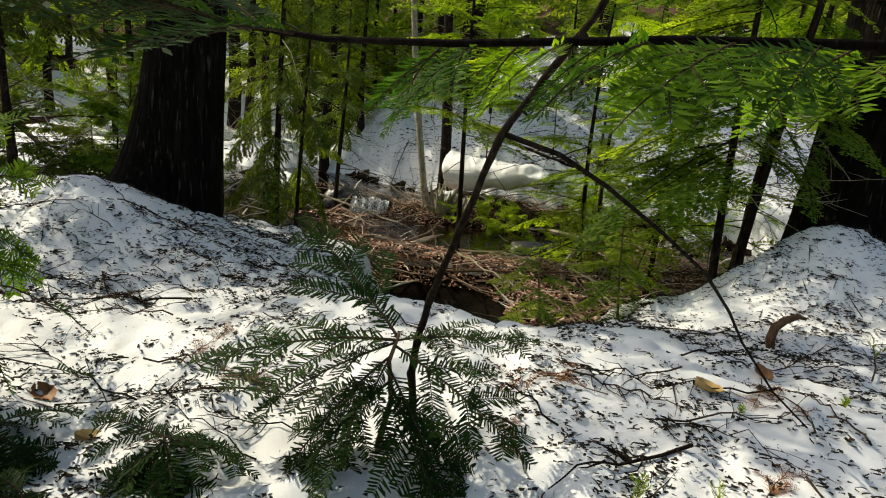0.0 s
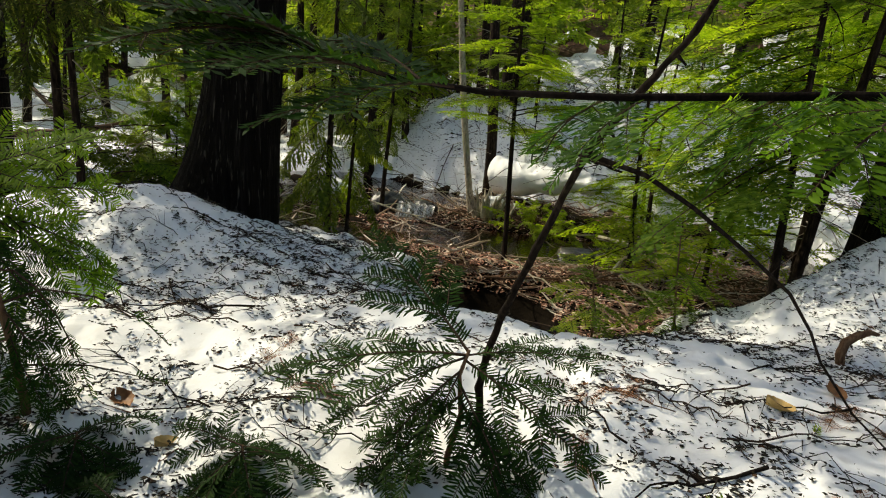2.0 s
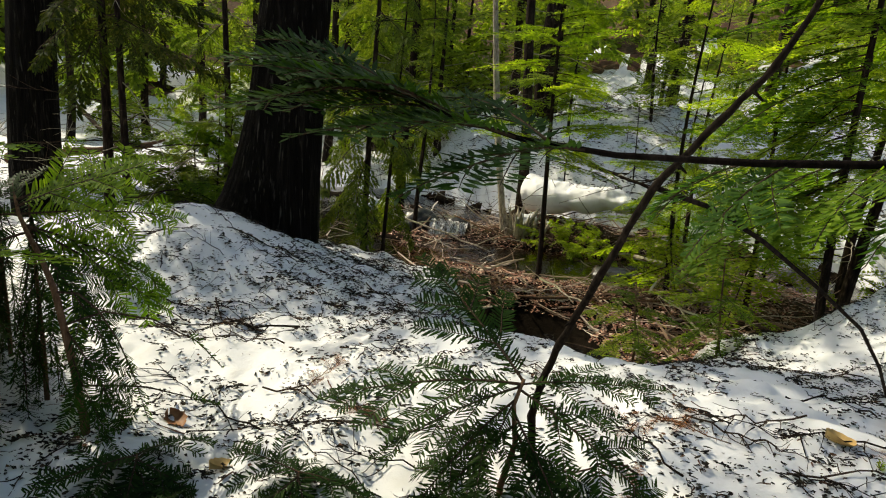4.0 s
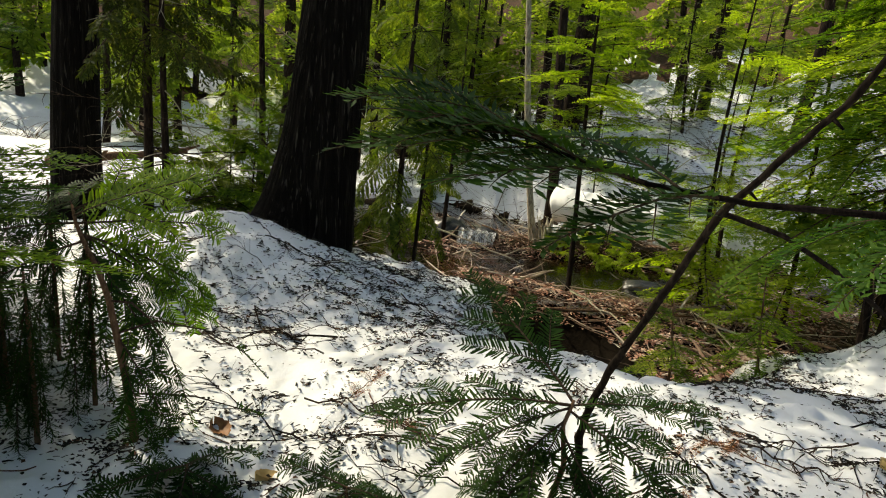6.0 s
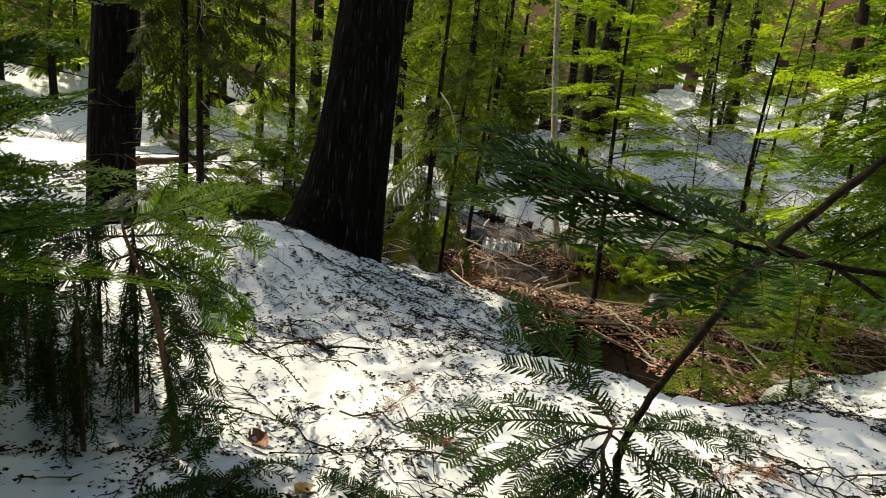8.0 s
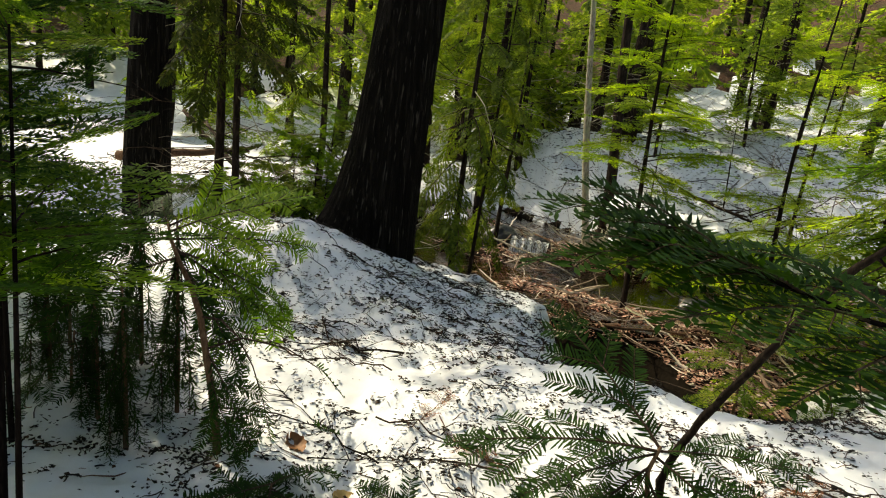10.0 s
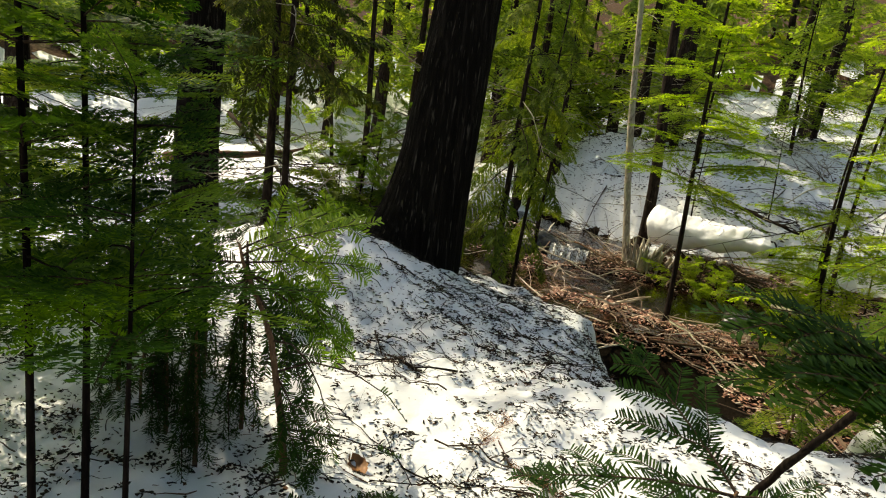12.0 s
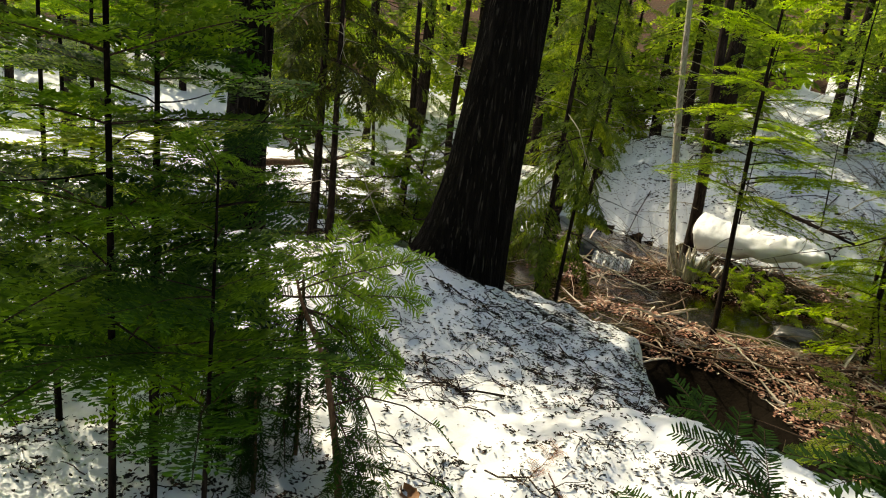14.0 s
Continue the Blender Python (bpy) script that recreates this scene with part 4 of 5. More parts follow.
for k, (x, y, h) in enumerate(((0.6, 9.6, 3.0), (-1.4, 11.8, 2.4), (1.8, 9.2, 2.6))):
    tall_tree("young_fir", (x, y, top_z(x, y)), h, 0.03, "young fir with bright boughs on the snow slope", "tree", 26, 0.9, 0.5, 600 + k, (0, 0), None, 0.3, "slope firs", FIR_SUNLIT, 4, MID_ARRAYS, (-25, 10))
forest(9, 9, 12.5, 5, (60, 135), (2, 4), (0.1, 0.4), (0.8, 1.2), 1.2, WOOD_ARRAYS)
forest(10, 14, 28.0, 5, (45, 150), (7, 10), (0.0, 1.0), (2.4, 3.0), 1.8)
# Unseen trees behind the camera, added to close the wood and curb snow bounce.
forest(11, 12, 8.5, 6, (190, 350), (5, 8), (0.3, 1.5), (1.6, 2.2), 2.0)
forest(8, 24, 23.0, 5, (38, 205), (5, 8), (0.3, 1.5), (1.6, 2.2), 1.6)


# ---- litter ----
def strewn(name, label, count, area, height, make, material, seed, kind="stuff", keep=None):
    rng, b = random.Random(seed), Build()
    for _ in range(count):
        x, y = area(rng)
        if keep is not None and not keep(x, y):
            continue
        make(b, Vector((x, y, height(x, y))), rng)
    o = new(name, b.mesh(name, material, False))
    return tagged(o, label, "litter", kind=kind)


def crumb(b, p, rng, size=1.0):
    """A bent bit of twig or a ragged flake of bark."""
    a = rng.uniform(0, 6.28)
    p = p + Vector((0, 0, 0.003))
    if rng.random() < 0.6:
        n = (0.006 + 0.030 * rng.random() ** 2.6) * size
        w = a + rng.uniform(-0.9, 0.9)
        m = p + Vector((math.cos(a), math.sin(a), rng.uniform(-0.05, 0.2))) * n * 0.5
        e = m + Vector((math.cos(w), math.sin(w), rng.uniform(-0.25, 0.1))) * n * 0.5
        t = rng.uniform(0.0012, 0.0028) * size * (0.6 + 20 * n)
        b.tube([p, m, e], [t, t, t * 0.6], 3, False)
    else:
        base, k = len(b.v), rng.choice((4, 5, 6))
        for i in range(k):
            w, t = a + 6.28 * i / k, rng.uniform(0.002, 0.009) * size
            b.v.append((p.x + math.cos(w) * t * 1.4, p.y + math.sin(w) * t, p.z + rng.uniform(0.0, 0.007) * size))
        b.f.append(tuple(range(base, base + k)))


def twiglet(b, p, rng, small=0.02, big=0.16, thick=0.0017):
    a = rng.uniform(0, 6.28)
    n = small + (big - small) * rng.random() ** 2.2
    pts = wander(p, (math.cos(a), math.sin(a), 0.0), n, 4, rng, 0.6)
    pts = [Vector((q.x, q.y, top_z(q.x, q.y) + 0.004 + abs(q.z - p.z) * 0.3)) for q in pts]
    r = thick * rng.uniform(0.6, 1.6)
    b.tube(pts, [r, r, r * 0.9, r * 0.7, r * 0.4], 4, False)


def near_snow(rng):
    """Even drift, with denser patches."""
    while True:
        x, y = rng.uniform(-4.4, 2.4), rng.uniform(0.7, 4.6)
        if rng.random() < 0.42 + 0.8 * fbm(x, y, 2.2, 3.3) + 0.6 * fbm(x, y, 9.0, 1.1) + 0.25 * ease(2.4, 3.4, y):
            return x, y


def is_snow(x, y):
    return snow_z(x, y) > floor_z(x, y) + 0.01


def is_bed(x, y):
    return not is_snow(x, y)


strewn("needle_litter", "dark fallen needles and bark crumbs on the snow", 36000, near_snow, top_z, lambda b, p, rng: crumb(b, p, rng, 0.95), DARK_CRUMBS, 1, keep=is_snow)
strewn("twig_litter", "thin fallen twigs on the snow", 1700, near_snow, top_z, twiglet, TWIG_CRUMBS, 2, keep=is_snow)


def clumps(seed, count, area, tight=0.015, wide=0.05):
    """Dark tangles of needles, moss and bark crumbs."""
    rng, b = random.Random(seed), Build()
    for _ in range(count):
        x, y = area(rng)
        spread = rng.uniform(tight, wide)
        for _ in range(int(800 * spread)):
            u, v = x + rng.gauss(0, spread * 1.4), y + rng.gauss(0, spread)
            if is_snow(u, v):
                crumb(b, Vector((u, v, top_z(u, v) + rng.uniform(0, 0.010))), rng, 1.15)
    return tagged(new("litter_tangle", b.mesh("litter_tangle", DARK_CRUMBS, False)), "dark tangles of moss and bark scraps on the snow", "litter", kind="stuff")


def flank(rng):
    return rng.uniform(-2.3, -0.9), rng.uniform(2.7, 4.2)


def side_snow(rng):
    return rng.uniform(-9.0, 6.5), rng.uniform(-6.0, 4.6)


strewn("needle_litter", "dark fallen needles and bark crumbs on the snow round about", 14000, side_snow, top_z, lambda b, p, rng: crumb(b, p, rng, 1.3), DARK_CRUMBS, 21, keep=lambda x, y: is_snow(x, y) and not (-4.4 < x < 2.4 and y > 0.7))
clumps(9, 420, near_snow)
clumps(10, 45, flank)
clumps(11, 2600, near_snow, 0.005, 0.012)
clumps(12, 200, flank, 0.006, 0.014)


strewn("slope_litter", "thin dark twigs on the shaded snow flank", 100, flank, top_z, lambda b, p, rng: twiglet(b, p, rng, 0.04, 0.22, 0.0024), TWIG_CRUMBS, 7, keep=is_snow)


def is_dry(x, y):
    return is_bed(x, y) and (floor_z(x, y) > WATER_Z - 0.06 or (y < 6.3 and floor_z(x, y) > -0.84))


def bed(rng):
    return (rng.uniform(-5.0, 2.5) if rng.random() < 0.4 else rng.uniform(-3.0, 1.4)), rng.uniform(3.8, 10.2)


def stick(b, p, rng):
    a = rng.uniform(0, 6.28)
    n = 0.08 + 0.75 * rng.random() ** 1.6
    pts = wander(p + Vector((0, 0, 0.02)), (math.cos(a), math.sin(a), rng.uniform(-0.08, 0.3)), n, 4, rng, 0.5)
    r = 0.003 + 0.012 * rng.random() ** 3
    b.tube(pts, [r, r, r * 0.9, r * 0.8, r * 0.5], 4, False)


def dead_leaf(b, p, rng):
    a = rng.uniform(0, 6.28)
    b.lozenge(p + Vector((0, 0, rng.uniform(0.0, 0.03))), Vector((math.cos(a), math.sin(a), rng.uniform(-0.2, 0.4))).normalized(),
              Vector((-math.sin(a), math.cos(a), rng.uniform(-0.5, 0.5))).normalized(), rng.uniform(0.015, 0.055), rng.uniform(0.010, 0.03))


strewn("stick_litter", "tan and brown sticks lying along the stream", 2000, bed, floor_z, stick, BED_STICKS, 3, keep=is_dry)
def near_bed(rng):
    return rng.uniform(-2.6, 2.6), rng.uniform(4.2, 7.6)


strewn("leaf_litter", "rust-brown dead leaves heaped by the pool", 30000, near_bed, floor_z, dead_leaf, BED_LEAVES, 14, keep=is_dry)
strewn("stick_litter", "pale and brown sticks heaped by the pool", 520, near_bed, floor_z, stick, BED_STICKS, 13, keep=is_dry)
strewn("leaf_litter", "reddish brown dead leaves by the stream", 56000, bed, floor_z, dead_leaf, BED_LEAVES, 4, keep=is_dry)


def far_snow(rng):
    return rng.uniform(-9.0, 5.0), rng.uniform(4.0, 15.0)


strewn("bark_litter", "dark bark and cone scraps on the far snow", 15000, far_snow, top_z, lambda b, p, rng: crumb(b, p, rng, 2.6), DARK_CRUMBS, 5, keep=lambda x, y: is_snow(x, y) and (y > 8 or x < -4.4))
def far_slope(rng):
    return rng.uniform(-4.5, 3.5), rng.uniform(9.6, 14.5)


strewn("bark_litter", "dark needles and bark scraps on the shaded slope", 14000, far_slope, top_z, lambda b, p, rng: crumb(b, p, rng, 2.2), DARK_CRUMBS, 15, keep=is_snow)
strewn("branch_litter", "dark sticks fallen on the far snow", 700, far_snow, top_z, lambda b, p, rng: twiglet(b, p, rng, 0.1, 1.1, 0.006), TWIG_CRUMBS, 6, keep=lambda x, y: is_snow(x, y) and (y > 8 or x < -4.4))


# ---- single twigs, leaves and sticks on the snow ----
def fallen_twig(x, y, azimuth, length, seed, label, material=TWIG_BARK, thick=0.0032, forks=7, needles=None):
    rng = random.Random(seed)
    z = top_z(x, y)
    t = thing("fallen_twig", (x, y, z), label, "twig", "twigs on the snow")
    o = Vector((x, y, z))

    def laid(pts):
        return [Vector((q.x, q.y, top_z(q.x + x, q.y + y) - z + 0.006 + 0.015 * rng.random() * min(1.0, length * 2))) for q in pts]

    a = radians(azimuth)
    b = Build()
    main = laid(wander((0, 0, 0), (math.cos(a), math.sin(a), 0), length, 10, rng, 0.35))
    b.tube(main, [thick * (1 - 0.07 * k) for k in range(11)], 5, False)
    leaf = Build()
    for k in range(forks):
        i = rng.randrange(2, 10)
        w = a + rng.choice((-1, 1)) * rng.uniform(0.4, 1.1)
        sub = laid(wander(main[i], (math.cos(w), math.sin(w), 0), length * rng.uniform(0.12, 0.35), 4, rng, 0.4))
        s = Build()
        s.tube(sub, [thick * 0.55 * (1 - 0.15 * j) for j in range(5)], 4, False)
        part("side_twig", s.mesh("side_twig", material), t)
        if needles:
            shoot(Build(), leaf, sub, 0.001, 0.022, 0.007, 0.0022, rng, sides=0)
    part("stem", b.mesh("stem", material), t)
    if needles:
        part("needles", leaf.mesh("needles", needles, False), t, None, "dry reddish needles")
    return t


RED_NEEDLES = crumbs("red_needles", [(0.0, (0.10, 0.03, 0.012)), (0.5, (0.24, 0.085, 0.03)), (1.0, (0.40, 0.20, 0.08))])
for k, (x, y, az, n) in enumerate(((-2.6, 2.35, 2, 0.95), (-2.1, 2.5, -40, 0.5), (-1.9, 2.05, 170, 0.6), (-1.5, 2.2, 200, 0.45), (-1.35, 1.8, 10, 0.6), (-1.0, 1.62, 12, 0.55), (0.05, 1.72, 185, 0.5),
                                   (0.15, 1.35, 5, 0.5), (0.5, 1.9, 15, 0.55), (0.2, 2.1, -5, 0.45), (0.65, 2.35, 200, 0.5), (0.9, 2.6, 30, 0.6), (1.1, 3.2, 170, 0.7), (1.5, 2.7, 60, 0.6),
                                   (0.9, 1.7, -60, 0.5), (1.2, 2.0, 100, 0.4), (-2.4, 3.0, 20, 0.4), (-1.6, 3.3, -30, 0.6), (-1.3, 3.1, -60, 0.7), (-1.1, 3.4, -75, 0.6), (-2.9, 2.6, 40, 0.5), (-0.6, 2.5, -20, 0.5))):
    fallen_twig(x, y, az, n, 200 + k, "thin dark fallen twig lying on the snow", TWIG_BARK, 0.0042, 8)
for k, (x, y, az, n, thick, needles) in enumerate(((0.59, 1.75, 197, 0.52, 0.0070, None), (0.36, 2.14, 202, 0.40, 0.0030, 1), (1.0, 2.3, 212, 0.72, 0.0045, None), (1.01, 1.96, 85, 0.40, 0.0035, 1),
                                                 (-1.55, 2.42, 196, 0.75, 0.0060, None), (0.63, 2.59, 39, 0.5, 0.0050, None), (-0.48, 1.55, 198, 0.45, 0.0038, None), (-1.19, 1.55, 159, 0.7, 0.0040, None), (0.18, 1.74, 138, 0.42, 0.0045, None))):
    fallen_twig(x, y, az, n, 340 + k, "dead fir twig with dry reddish needles" if needles else "dark knobbly fallen branch on the snow", TWIG_BARK if needles else TWIG_DARK, thick, 9, RED_NEEDLES if needles else None)
twig_spots = random.Random(77)
for k in range(26):
    x, y = twig_spots.uniform(-2.6, 1.3), twig_spots.uniform(1.3, 3.2)
    fallen_twig(x, y, twig_spots.uniform(-40, 40) + 180 * (k % 2), twig_spots.uniform(0.2, 0.6), 500 + k, "thin dark fallen twig lying on the snow", TWIG_DARK, 0.0026, 6)
for k, (x, y, az, n) in enumerate(((0.35, 2.02, 175, 0.4), (-1.18, 1.78, 80, 0.3), (0.98, 2.45, 250, 0.32), (-0.75, 1.75, 190, 0.32), (0.1, 1.5, 100, 0.25), (0.75, 1.55, 60, 0.25))):
    fallen_twig(x, y, az, n, 300 + k, "dead fir twig with dry reddish needles", TAN_BARK, 0.0025, 10, RED_NEEDLES)


def green_sprig(x, y, height, seed):
    """A fresh fir shoot that pokes up through the snow."""
    rng = random.Random(seed)
    t = thing("fir_sprig", (x, y, top_z(x, y)), "fresh yellow-green fir sprig poking out of the snow", "sprig", "fir sprigs")
    w, leaf = Build(), Build()
    axis = wander((0, 0, -0.02), (rng.uniform(-0.3, 0.3), 0.1, 1), height, 6, rng, 0.15)
    shoot(w, leaf, axis, 0.0022, 0.026, 0.0055, 0.0042, rng, lift=0.3, spread=48, bare=0.1)
    for k in (2, 3):
        shoot(w, leaf, wander(axis[k], (rng.choice((-1, 1)) * 0.7, 0.1, 0.8), height * 0.45, 4, rng, 0.15), 0.0016, 0.022, 0.0055, 0.004, rng, lift=0.3, spread=48)
    part("stem", w.mesh("stem", TAN_BARK), t)
    part("needles", leaf.mesh("needles", FIR_SUNLIT, False), t)
    return t


for k, (x, y, h) in enumerate(((0.40, 1.47, 0.10), (0.63, 1.50, 0.11), (1.62, 2.95, 0.14), (1.25, 2.35, 0.06), (0.8, 2.05, 0.05))):
    green_sprig(x, y, h, 810 + k)


def dry_leaf(x, y, size, turn, label, material):
    """A curled broad leaf with a stalk."""
    t = thing("dry_leaf", (x, y, top_z(x, y) + 0.004), label, "leaf")
    b, n, m = Build(), 10, 7
    for i in range(n + 1):
        f = i / n
        half = 0.42 * size * math.sin(math.pi * min(1, f * 0.93 + 0.05)) ** 0.8 * (1 + 0.12 * math.sin(i * 2.4))
        for j in range(m):
            s = j / (m - 1) * 2 - 1
            px, py = s * half, (f - 0.5) * size
            b.v.append((px, py, 0.02 * size + 0.35 * size * s * s * (0.3 + 0.7 * f) + 0.22 * size * (f - 0.3) ** 2))
    for i in range(n):
        for j in range(m - 1):
            b.f.append((i * m + j, i * m + j + 1, (i + 1) * m + j + 1, (i + 1) * m + j))
    part("blade", b.mesh("blade", material), t, pose(0, 0, 0, 0, 0, turn))
    s = Build()
    s.tube([(0, -size * 0.5, 0.03 * size), (0.01, -size * 0.75, 0.05 * size), (0.03, -size * 0.95, 0.02)], [0.0015, 0.0012, 0.001], 4)
    part("stalk", s.mesh("stalk", TAN_BARK), t, pose(0, 0, 0, 0, 0, turn))
    return t


YELLOW_LEAF = plain("yellow_leaf", (0.42, 0.25, 0.07), (0.62, 0.42, 0.16), 30, 0.6)
BROWN_LEAF = plain("brown_leaf", (0.14, 0.055, 0.02), (0.30, 0.14, 0.05), 30, 0.6)
dry_leaf(0.72, 2.18, 0.11, 100, "curled yellow dry leaf on the snow", YELLOW_LEAF)
dry_leaf(1.0, 2.5, 0.09, 30, "curled rust-brown dry leaf on the snow", BROWN_LEAF)
dry_leaf(-1.52, 1.52, 0.09, 70, "curled rust-brown dry leaf on the snow", BROWN_LEAF)
dry_leaf(-1.2, 1.35, 0.08, 150, "pale tan dry leaf on the snow", YELLOW_LEAF)


def bark_curl(at, label):
    t = thing("bark_curl", at, label, "bark")
    b = Build()
    pts = [Vector(p) * 0.7 for p in ((0, 0, -0.03), (-0.02, 0, 0.06), (0.0, 0.02, 0.14), (0.06, 0.03, 0.2), (0.14, 0.05, 0.23), (0.2, 0.06, 0.22))]
    b.tube(pts, [0.020, 0.023, 0.021, 0.018, 0.015, 0.008], 9)
    out = [tuple(Vector(v) + Vector((0, 0, 0.012 * fbm(v[0] * 8, v[2] * 8, 3, 1.0)))) for v in b.v]
    part("piece", mesh_of("piece", out, b.f, TAN_BARK), t)
    return t


bark_curl((1.2, 3.05, top_z(1.2, 3.05)), "bent brown piece of bark standing in snow")


# ---- in and by the stream ----
def lump(name, at, size, seed, material, label, category, rough=0.2):
    bm = bmesh.new()
    bmesh.ops.create_icosphere(bm, subdivisions=4, radius=1.0)
    for v in bm.verts:
        k = 1 + rough * noise.fractal(v.co * 1.3 + Vector((seed, seed, 0)), 1.0, 2.0, 4)
        v.co = Vector((v.co.x * size[0], v.co.y * size[1], v.co.z * size[2])) * k
    me = bpy.data.meshes.new(name)
    bm.to_mesh(me)
    bm.free()
    me.materials.append(material)
    me.polygons.foreach_set("use_smooth", [True] * len(me.polygons))
    o = new(name, me)
    o.location = at
    return tagged(o, label, category)


lump("rock", (-3.08, 8.5, -0.56), (0.26, 0.22, 0.20), 1.0, ROCK, "wet black rock in the stream", "rock")
lump("rock", (-2.6, 8.9, -0.6), (0.2, 0.18, 0.12), 2.0, ROCK, "wet black rock in the stream", "rock")
lump("rock", (-0.2, 7.3, -0.65), (0.25, 0.18, 0.12), 3.0, ROCK, "wet dark rock beside the stream", "rock")


def broken_stump(at, seed, count=22):
    t = thing("broken_stump", at, "shredded pale rotten stump beside the dead tree", "stump")
    rng = random.Random(seed)
    for k in range(count):
        a, d = rng.uniform(0, 6.28), 0.15 * rng.random() ** 0.6
        h = rng.uniform(0.22, 0.58)
        b = Build()
        pts = wander((math.cos(a) * d, math.sin(a) * d, -0.1), (math.cos(a) * 0.35, math.sin(a) * 0.35, 1), h, 4, rng, 0.25)
        w = rng.uniform(0.016, 0.044)
        b.tube(pts, [w, w * 0.95, w * 0.8, w * 0.5, w * 0.1], 5)
        part("splinter", b.mesh("splinter", PALE_BARK), t)
    return t


broken_stump((-1.60, 8.45, -0.5), 4, 34)
broken_stump((-1.42, 8.5, -0.5), 5, 12)
for x, y, z, r in ((-1.50, 8.62, -0.36, 0.15), (-1.22, 8.66, -0.42, 0.12), (-0.98, 8.62, -0.45, 0.10)):
    lump("snow_lump", (x, y, z), (r, r * 0.7, r * 0.8), 8.0 + x, SNOW, "left-over snow on the broken stump", "snow", 0.4)
lump("snow_lump", (-3.7, 8.1, -0.3), (0.2, 0.15, 0.1), 6.0, SNOW, "left-over snow patch on the bank", "snow", 0.5)


def foam_material():
    m, n, l, b = mat("foam", 0.25, 0.5)
    v = coords(n, l, (40, 40, 5))
    t = noise_node(n, l, v, 1.5, 4)
    l.new(ramp(n, l, t, [(0.42, (0.10, 0.07, 0.045)), (0.6, (0.75, 0.75, 0.73))]), b.inputs["Base Color"])
    bump(n, l, b, t, 0.6, 0.02)
    return m


def cascade(at):
    """A small curtain of falling water over stones."""
    b, w, h = Build(), 18, 8
    for j in range(h):
        f = j / (h - 1)
        for i in range(w):
            s = i / (w - 1)
            b.v.append((s * 0.55 - 0.27, 0.12 - 0.22 * f + 0.03 * math.sin(i * 1.7), 0.16 - 0.24 * f * f + 0.015 * math.sin(i * 2.3 + j)))
    for j in range(h - 1):
        for i in range(w - 1):
            b.f.append((j * w + i, j * w + i + 1, (j + 1) * w + i + 1, (j + 1) * w + i))
    o = new("cascade", b.mesh("cascade", foam_material()))
    o.location = at
    return tagged(o, "small white cascade between the stream's rocks", "water")


cascade((-2.56, 8.2, -0.6))


def long_stick(a, c, radius, label, material, seed):
    a, c = Vector(a), Vector(c)
    t = thing("fallen_branch", a, label, "branch")
    rng = random.Random(seed)
    line = [(c - a) * (k / 8) + Vector((rng.uniform(-1, 1), rng.uniform(-1, 1), rng.uniform(-1, 1))) * 0.015 for k in range(9)]
    b = Build()
    b.tube(line, [radius * (1 - 0.06 * k) for k in range(9)], 7)
    for k in range(4):
        i = rng.randrange(2, 8)
        s = Build()
        s.tube(wander(line[i], (c - a).normalized() + Vector((rng.uniform(-1, 1), rng.uniform(-1, 1), rng.uniform(-0.2, 0.8))), (c - a).length * 0.2, 4, rng, 0.3), [radius * 0.5 * (1 - 0.15 * j) for j in range(5)], 5)
        part("side_twig", s.mesh("side_twig", material), t)
    part("stem", b.mesh("stem", material), t)
    return t


long_stick((-3.4, 7.6, -0.25), (-1.7, 7.3, -0.55), 0.016, "pale bare branch lying across the stream", PALE_BARK, 1)
long_stick((-2.6, 8.6, -0.4), (-1.4, 7.7, -0.5), 0.012, "brown branch across the stream", TAN_BARK, 2)
long_stick((-1.0, 5.6, -0.55), (0.3, 6.0, -0.5), 0.014, "brown branch in the leaf litter", TAN_BARK, 3)
long_stick((-0.9, 6.2, -0.5), (-0.2, 5.3, -0.52), 0.010, "pale bare branch in the leaf litter", PALE_BARK, 4)
long_stick((0.0, 7.4, -0.4), (1.6, 6.6, -0.45), 0.03, "grey fallen branch beside the log", PALE_BARK, 5)
long_stick((-0.8, 9.2, 0.5), (0.2, 8.9, 0.25), 0.03, "dark bent branch on the snow slope", DARK_BARK, 6)
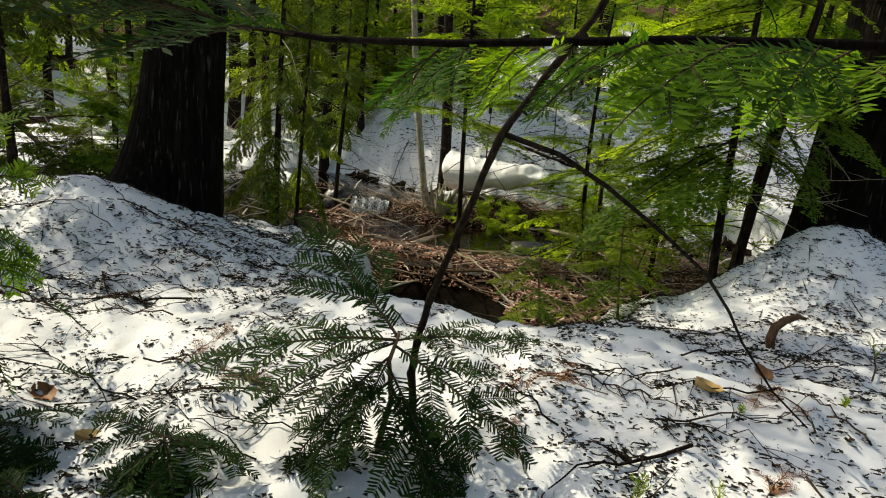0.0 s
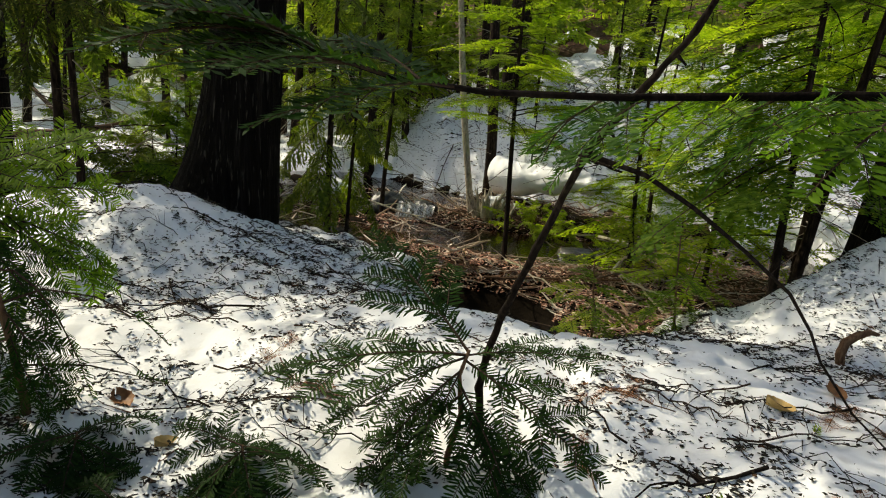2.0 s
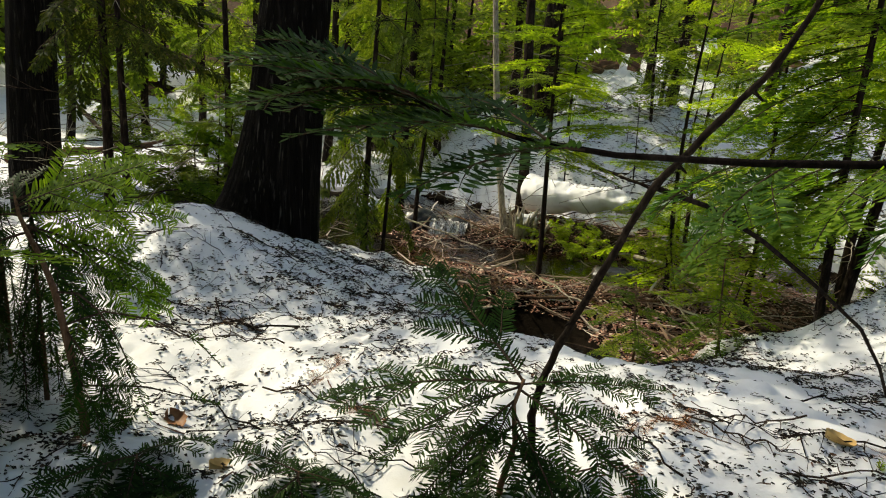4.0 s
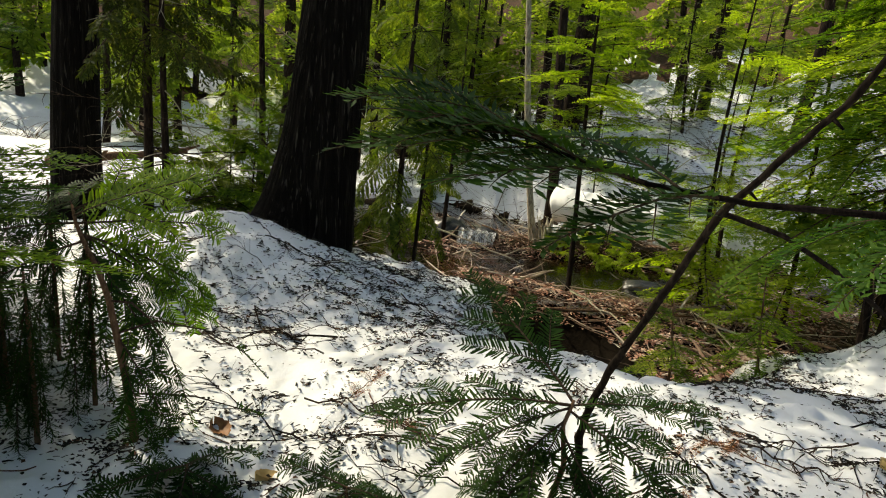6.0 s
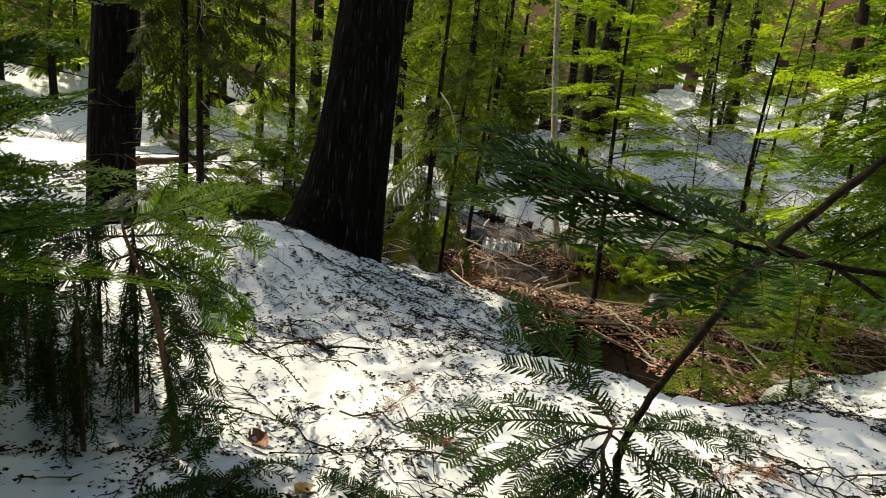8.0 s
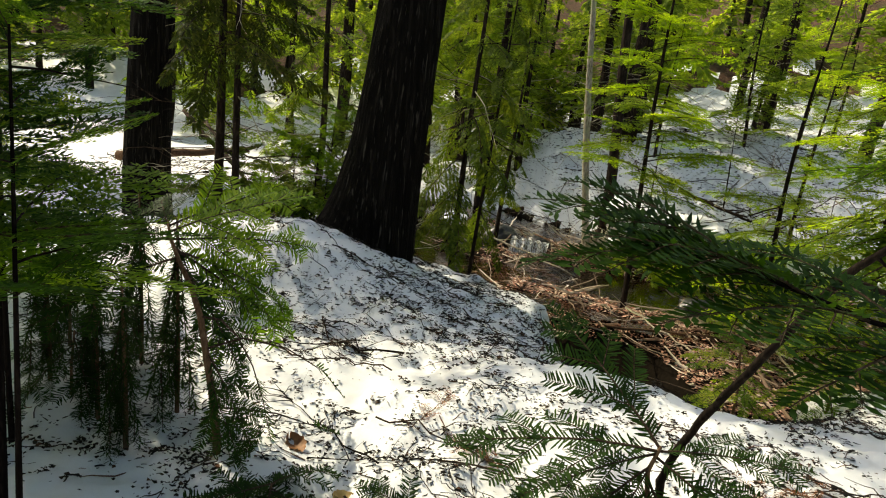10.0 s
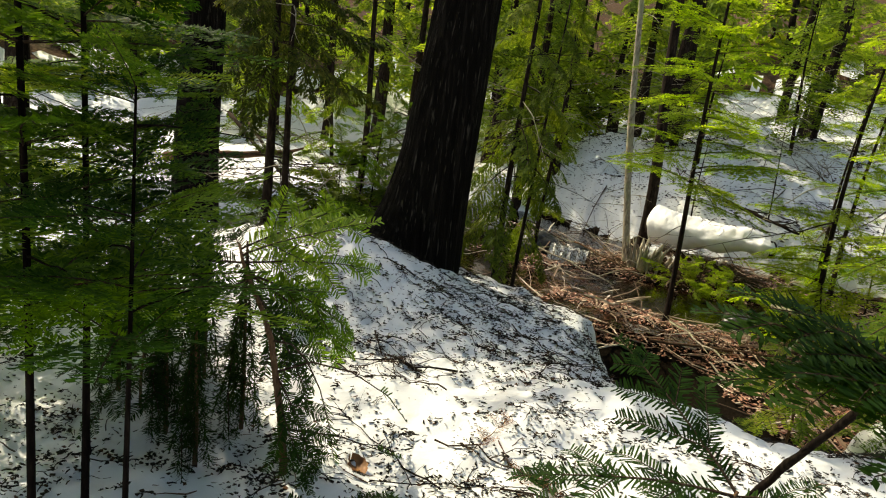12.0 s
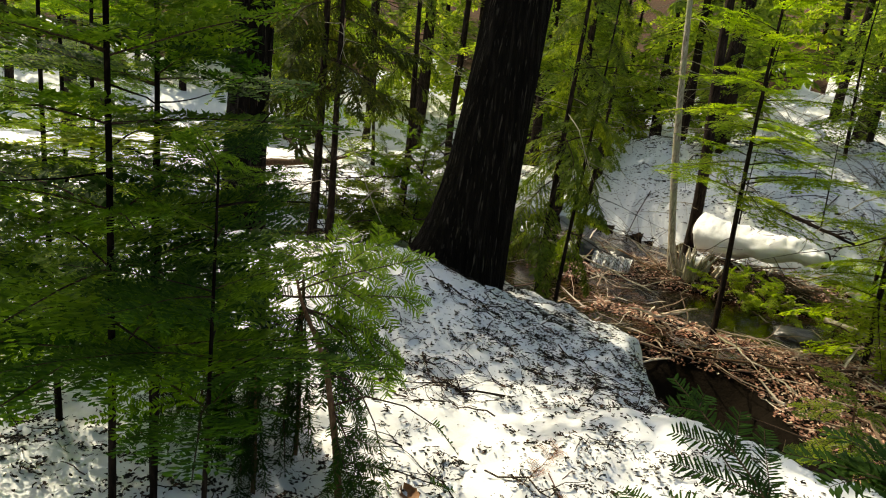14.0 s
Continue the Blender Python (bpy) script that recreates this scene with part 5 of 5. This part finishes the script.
long_stick((-7.4, 6.6, 0.75), (-5.5, 6.0, -0.1), 0.032, "grey barkless log leaning in the snow", TWIG_BARK, 7)
long_stick((-7.6, 7.2, 0.6), (-5.9, 6.3, -0.1), 0.028, "grey barkless log leaning in the snow", TWIG_BARK, 8)
long_stick((-8.0, 6.0, 0.05), (-6.2, 6.6, 0.35), 0.07, "brown fallen log on the snow", TAN_BARK, 9)


def dead_bush(x, y, height, seed, count=26):
    """A tangle of thin bare stems arching up from the ground."""
    rng = random.Random(seed)
    z = top_z(x, y)
    t = thing("dead_bush", (x, y, z), "tangle of thin bare grey-brown stems", "bush", "dead bushes")
    for k in range(count):
        a = rng.uniform(0, 6.28)
        b = Build()
        b.tube(wander((rng.uniform(-0.25, 0.25), rng.uniform(-0.2, 0.2), -0.05), (math.cos(a) * 0.7, math.sin(a) * 0.7, rng.uniform(0.3, 1.2)), height * rng.uniform(0.5, 1.3), 8, rng, 0.3, 1.2),
               [0.006 * (1 - 0.1 * j) for j in range(9)], 4, False)
        part("stem", b.mesh("stem", (PALE_BARK, TWIG_BARK, TAN_BARK)[k % 3]), t)
    return t


for k, (x, y, h) in enumerate(((-3.2, 8.9, 0.8), (-3.9, 8.4, 0.7), (-2.2, 8.7, 0.7), (-1.5, 7.6, 0.5), (0.7, 7.3, 0.9), (0.1, 7.0, 0.6), (-2.0, 5.6, 0.5), (-2.9, 6.2, 0.6), (0.6, 5.2, 0.5), (1.4, 5.3, 0.6), (-1.0, 9.6, 0.9), (-4.4, 5.2, 0.8), (-0.2, 9.8, 0.9), (-2.6, 10.6, 1.0), (0.5, 10.8, 1.0), (-5.2, 7.6, 0.9), (-6.4, 8.4, 1.0), (-2.4, 9.2, 0.9), (-3.3, 9.6, 1.0), (0.9, 9.4, 1.0))):
    dead_bush(x, y, h, 400 + k)
brush = random.Random(91)
for k in range(26):
    a, d = radians(brush.uniform(62, 150)), brush.uniform(12.0, 17.5)
    dead_bush(-0.5 + d * math.cos(a), d * math.sin(a), brush.uniform(0.9, 1.7), 460 + k, 18)
